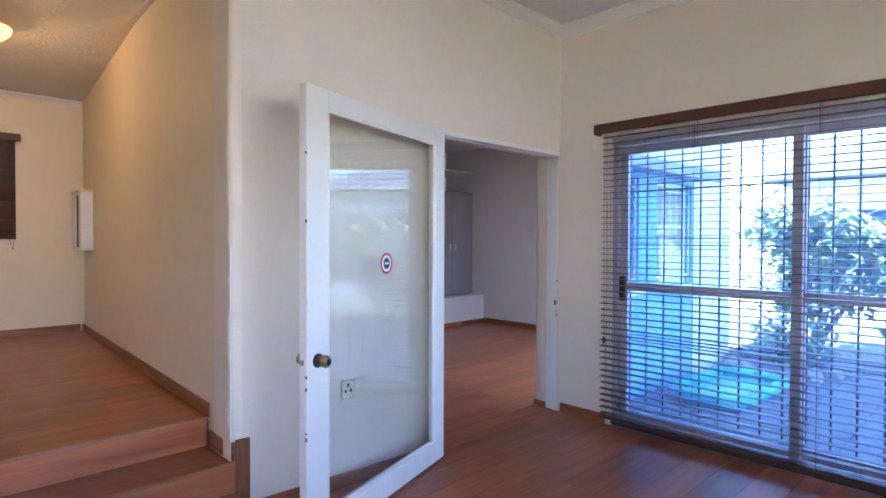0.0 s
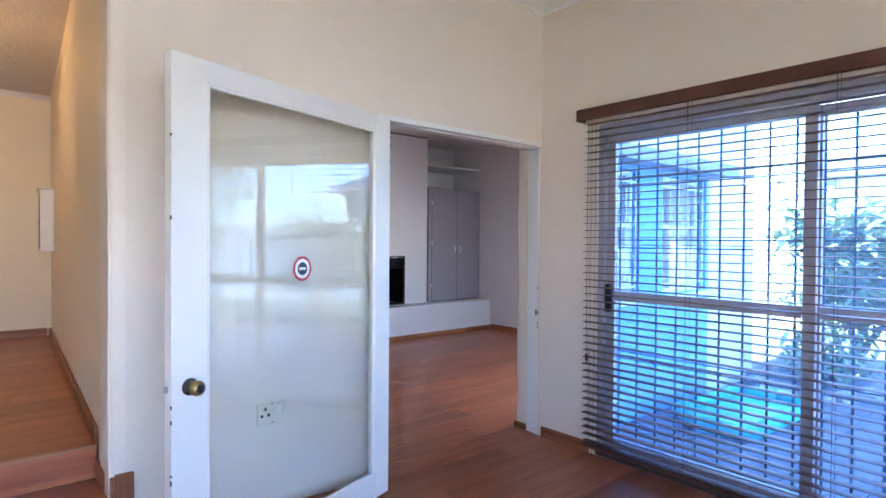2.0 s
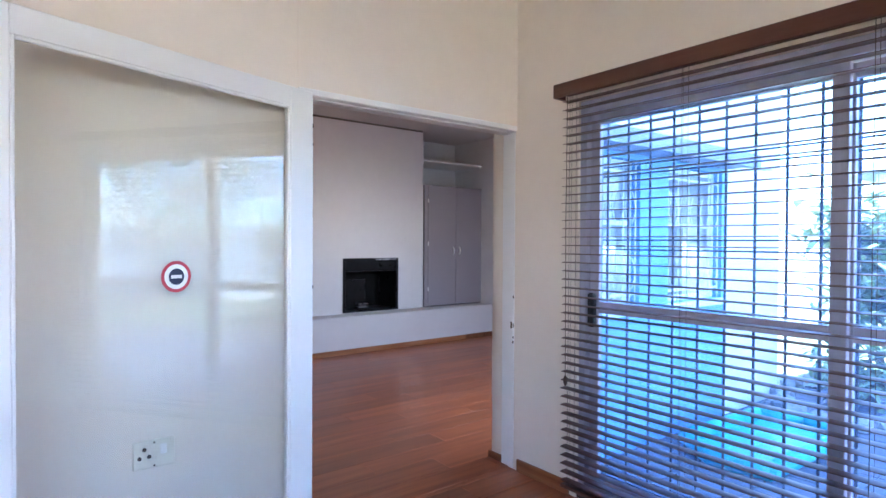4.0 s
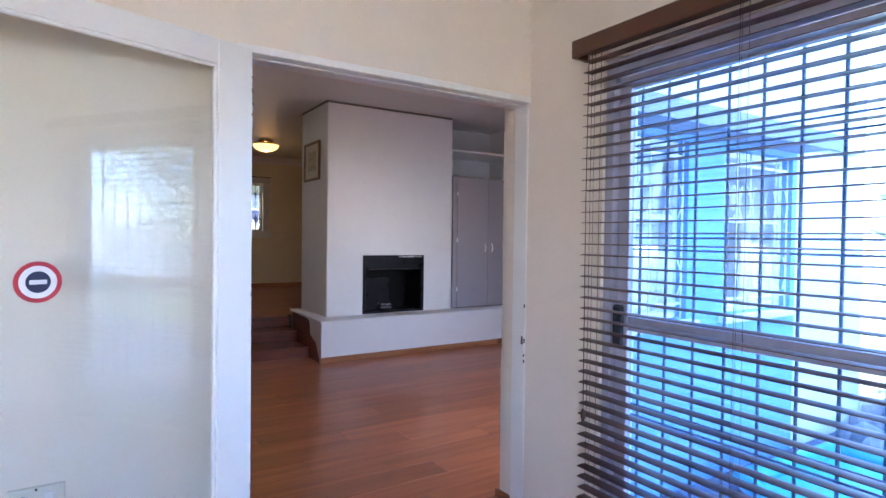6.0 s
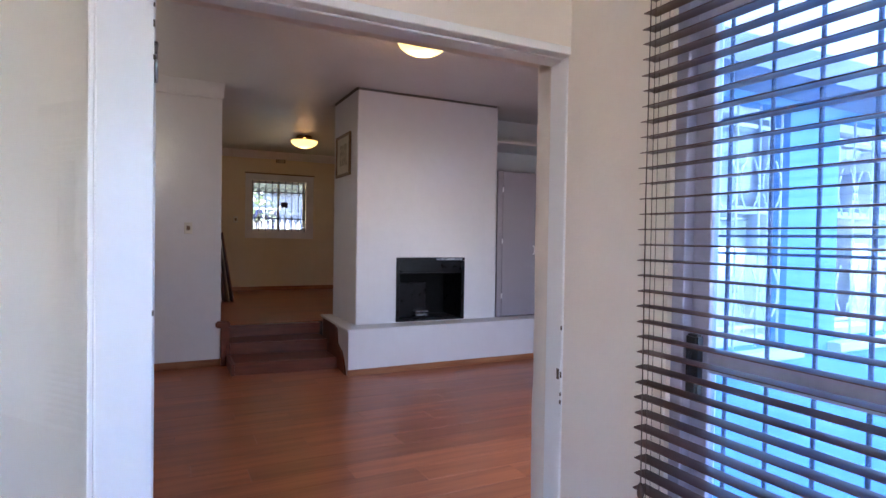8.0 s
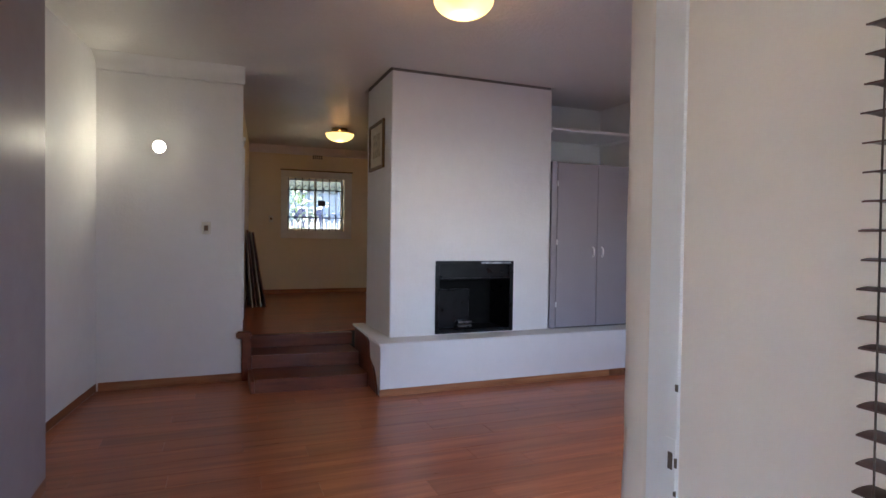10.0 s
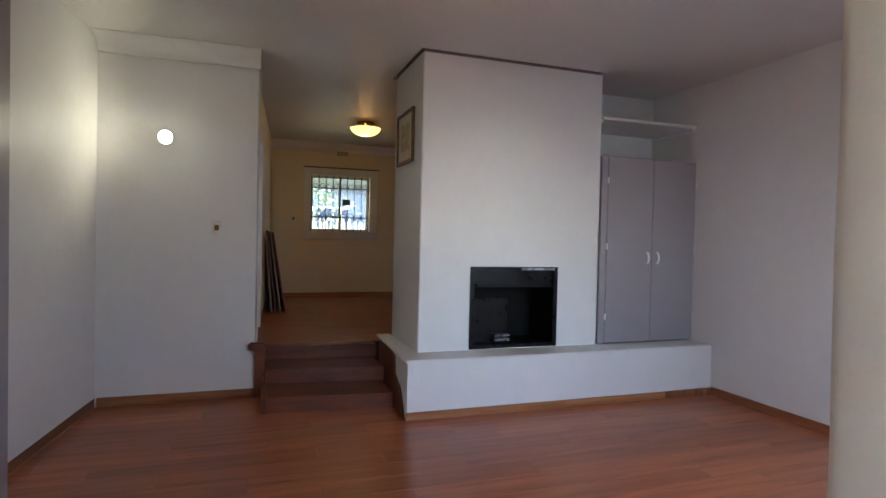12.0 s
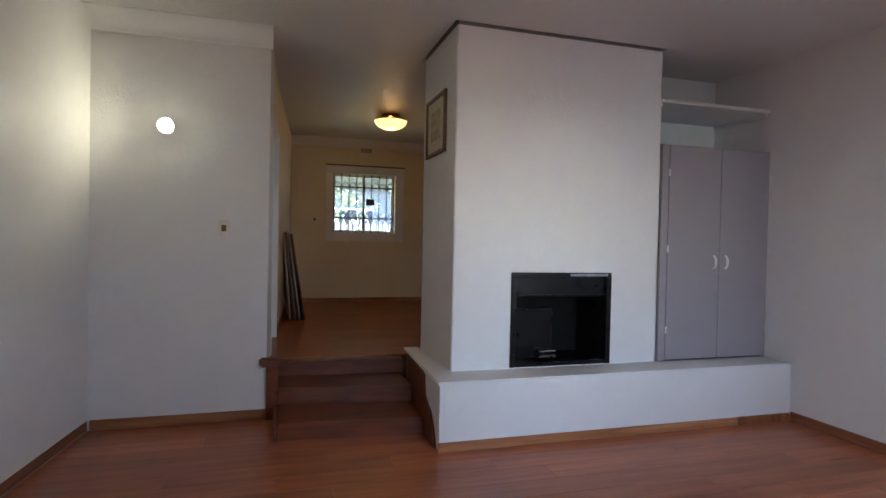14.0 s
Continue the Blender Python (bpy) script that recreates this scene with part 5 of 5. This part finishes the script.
leafy_tree(9.3, 2.25, -0.16, 1.9, 1.25, 1, 1700, 0.27, "broad-leaved garden tree beyond the patio")
leafy_tree(8.9, 0.75, -0.16, 1.8, 1.2, 2, 1700, 0.27, "broad-leaved shrub on the lawn edge")
leafy_tree(12.0, -6.2, -0.16, 4.4, 3.6, 5, 1800, 0.34, "large spreading shade tree on the lawn")
leafy_tree(9.6, -0.9, -0.16, 2.0, 1.3, 3, 800, 0.30, "tall broad-leaved shrub by the garden wall")


def stone_bed():
    rnd = random.Random(9)
    for i in range(16):
        a = 0.39 * i
        bm = B()
        bmesh.ops.create_icosphere(bm, subdivisions=2, radius=1.0)
        sx, sy, sz = rnd.uniform(0.10, 0.2), rnd.uniform(0.09, 0.16), rnd.uniform(0.07, 0.13)
        o = Vector((rnd.uniform(0, 9), rnd.uniform(0, 9), rnd.uniform(0, 9)))
        for v in bm.verts:
            v.co *= 1 + 0.35 * noise.noise(v.co * 1.6 + o)
            v.co = Vector((v.co.x * sx, v.co.y * sy, v.co.z * sz))
        bm.transform(Matrix.Translation((7.6 + 0.95 * math.cos(a), 2.1 + 0.55 * math.sin(a), -0.05)))
        solid("garden_stone", bm, STONE, "rough grey stone edging the garden bed", "stone", group="stones round the bed")


stone_bed()
leafy_tree(7.6, 2.1, -0.16, 0.55, 0.6, 7, 350, 0.16, "low grey-green plant in the stone bed")


def garden_wall():
    setting("wall_garden", boxed((13.0, -14.0, -0.3), (13.25, 14.0, 1.75)), PLASTER, "white plastered garden boundary wall", "garden wall")
    setting("wall_garden_front", boxed((-14.0, -14.25, -0.3), (13.25, -14.0, 1.75)), PLASTER, "white plastered garden boundary wall", "garden wall")
    h = thing("neighbour_house", pose(18, 3.2, -0.3), "neighbouring house with a dark low roof", "house")
    part("wall", boxed((16.0, -3.0, -0.3), (22.0, 4.2, 2.9)), PLASTER, h)
    bm = B()
    v = [bm.verts.new(p) for p in ((15.4, -3.6, 2.85), (22.6, -3.6, 2.85), (22.6, 4.8, 2.85), (15.4, 4.8, 2.85), (19.0, -1.0, 4.5), (19.0, 2.2, 4.5))]
    for q in ((0, 1, 4), (1, 2, 5, 4), (2, 3, 5), (3, 0, 4, 5), (3, 2, 1, 0)):
        bm.faces.new([v[i] for i in q])
    part("roof", bm, ROOF, h)
    for y in (-1.5, 1.6):
        w = part("window", boxed((15.97, y, 0.9), (15.999, y + 1.3, 2.1)), NAVY, h)
        part("frame", boxed((15.95, y - 0.05, 0.84), (15.969, y + 1.35, 0.9)), WHITEBAR, w)


garden_wall()


def back_yard():
    # backdrop added to close off the sky; its dark grey holds the shade
    h = thing("rear_house", pose(5.0, 22.0, -0.3), "added backdrop house beyond the back fence, shade put into its grey", "house")
    part("wall", boxed((-6.0, 22.0, -0.3), (16.0, 26.0, 3.1)), SHADEWALL, h)
    for x in (3.2, 5.3, 7.2):
        w = part("window", boxed((x, 21.97, 1.1), (x + 1.0, 21.999, 2.3)), NAVY, h)
        for lo, hi in (((x - 0.06, 21.94, 1.04), (x + 1.06, 21.969, 1.1)), ((x - 0.06, 21.94, 2.3), (x + 1.06, 21.969, 2.36)), ((x + 0.47, 21.94, 1.1005), (x + 0.53, 21.969, 2.2995))):
            part("frame", boxed(lo, hi), WHITEBAR, w)
    bm = B()
    rv = [bm.verts.new(p) for p in ((-6.6, 21.4, 3.05), (16.6, 21.4, 3.05), (16.6, 26.6, 3.05), (-6.6, 26.6, 3.05), (-3.5, 24.0, 4.8), (13.5, 24.0, 4.8))]
    for q in ((0, 1, 5, 4), (1, 2, 5), (2, 3, 4, 5), (3, 0, 4), (3, 2, 1, 0)):
        bm.faces.new([rv[i] for i in q])
    part("roof", bm, ROOF, h)
    f = thing("yard_fence", pose(4.5, 18.4, 1.5), "white picket fence along the yard wall", "fence")
    for i in range(40):
        x = 1.5 + i * 0.16
        bm = B()
        pv = [[bm.verts.new((x + dx, yy, z)) for dx, z in ((0, -0.16), (0.10, -0.16), (0.10, 1.72), (0.05, 1.86), (0, 1.72))] for yy in (18.0, 18.02)]
        bm.faces.new(pv[0][::-1])
        bm.faces.new(pv[1])
        for k in range(5):
            bm.faces.new((pv[0][k], pv[0][(k + 1) % 5], pv[1][(k + 1) % 5], pv[1][k]))
        part("picket", bm, WHITEBAR, f)
    for z in (0.3, 1.5):
        part("rail", boxed((1.4, 18.022, z), (7.9, 18.05, z + 0.06)), WHITEBAR, f)
    leafy_tree(4.6, 19.8, -0.16, 3.0, 1.6, 12, 900, 0.25, "leafy tree in the back yard")


back_yard()


# ---- floor planks and paving, piece by piece ----
def planks(parent_name, x0, x1, y0, y1, z, width, length, seed, keep=lambda x, y: True):
    """Laminate planks running along x, staggered; each rests on the subfloor."""
    parent = bpy.data.objects[parent_name]
    rnd = random.Random(seed)
    full = mesh_of("plank", boxed((0, 0, -0.0085), (length - 0.0012, width - 0.0012, 0.0), 0.0009), LAMINATE)
    y, row = y0, 0
    while y < y1 - 0.01:
        w = min(width, y1 - y)
        x = x0 - (row % 3) * length / 3 - rnd.uniform(0, 0.2)
        while x < x1:
            a, b = max(x, x0), min(x + length, x1)
            if b - a > 0.03 and keep((a + b) / 2, y + w / 2):
                if b - a > length - 0.001 and w > width - 0.001:
                    me = full
                else:
                    me = mesh_of("plank", boxed((0, 0, -0.0085), (b - a - 0.0012, w - 0.0012, 0.0), 0.0009), LAMINATE)
                p = new("plank", me)
                p.parent = parent
                p.matrix_basis = pose(a, y, z)
            x += length
        y += width
        row += 1


planks("floor_front_room", -3.19, SLIDE_X + 0.02, -2.39, WALL_Y0 + 0.06, 0.0, 0.193, 1.29, 21, lambda x, y: not (y > WALL_Y0 - 0.03 and not DOOR_X0 - 0.7 < x < DOOR_X1 + 0.7))
planks("floor_lounge", 1.5, RIGHT_X - 0.001, WALL_Y0 + 0.061, 7.5, 0.0, 0.193, 1.29, 22, lambda x, y: not (x > 4.9 and y > HEARTH_Y + 0.1))
planks("floor_dining", -3.19, 1.46, 3.172, 6.728, DINE_Z, 0.193, 1.29, 23)
planks("floor_back_room", 1.71, 7.17, 7.87, FAR_Y - 0.001, HALL_Z, 0.193, 1.29, 24)


def paving():
    parent = bpy.data.objects["pavement_patio"]
    proto = mesh_of("paver", boxed((0, 0, 0), (0.392, 0.392, 0.035), 0.004), PAVING)
    for i in range(10):
        for k in range(14):
            p = new("paver", proto)
            p.parent = parent
            p.matrix_basis = pose(SLIDE_X + 0.23 + i * 0.4, 2.28 - k * 0.4, -0.104)


paving()
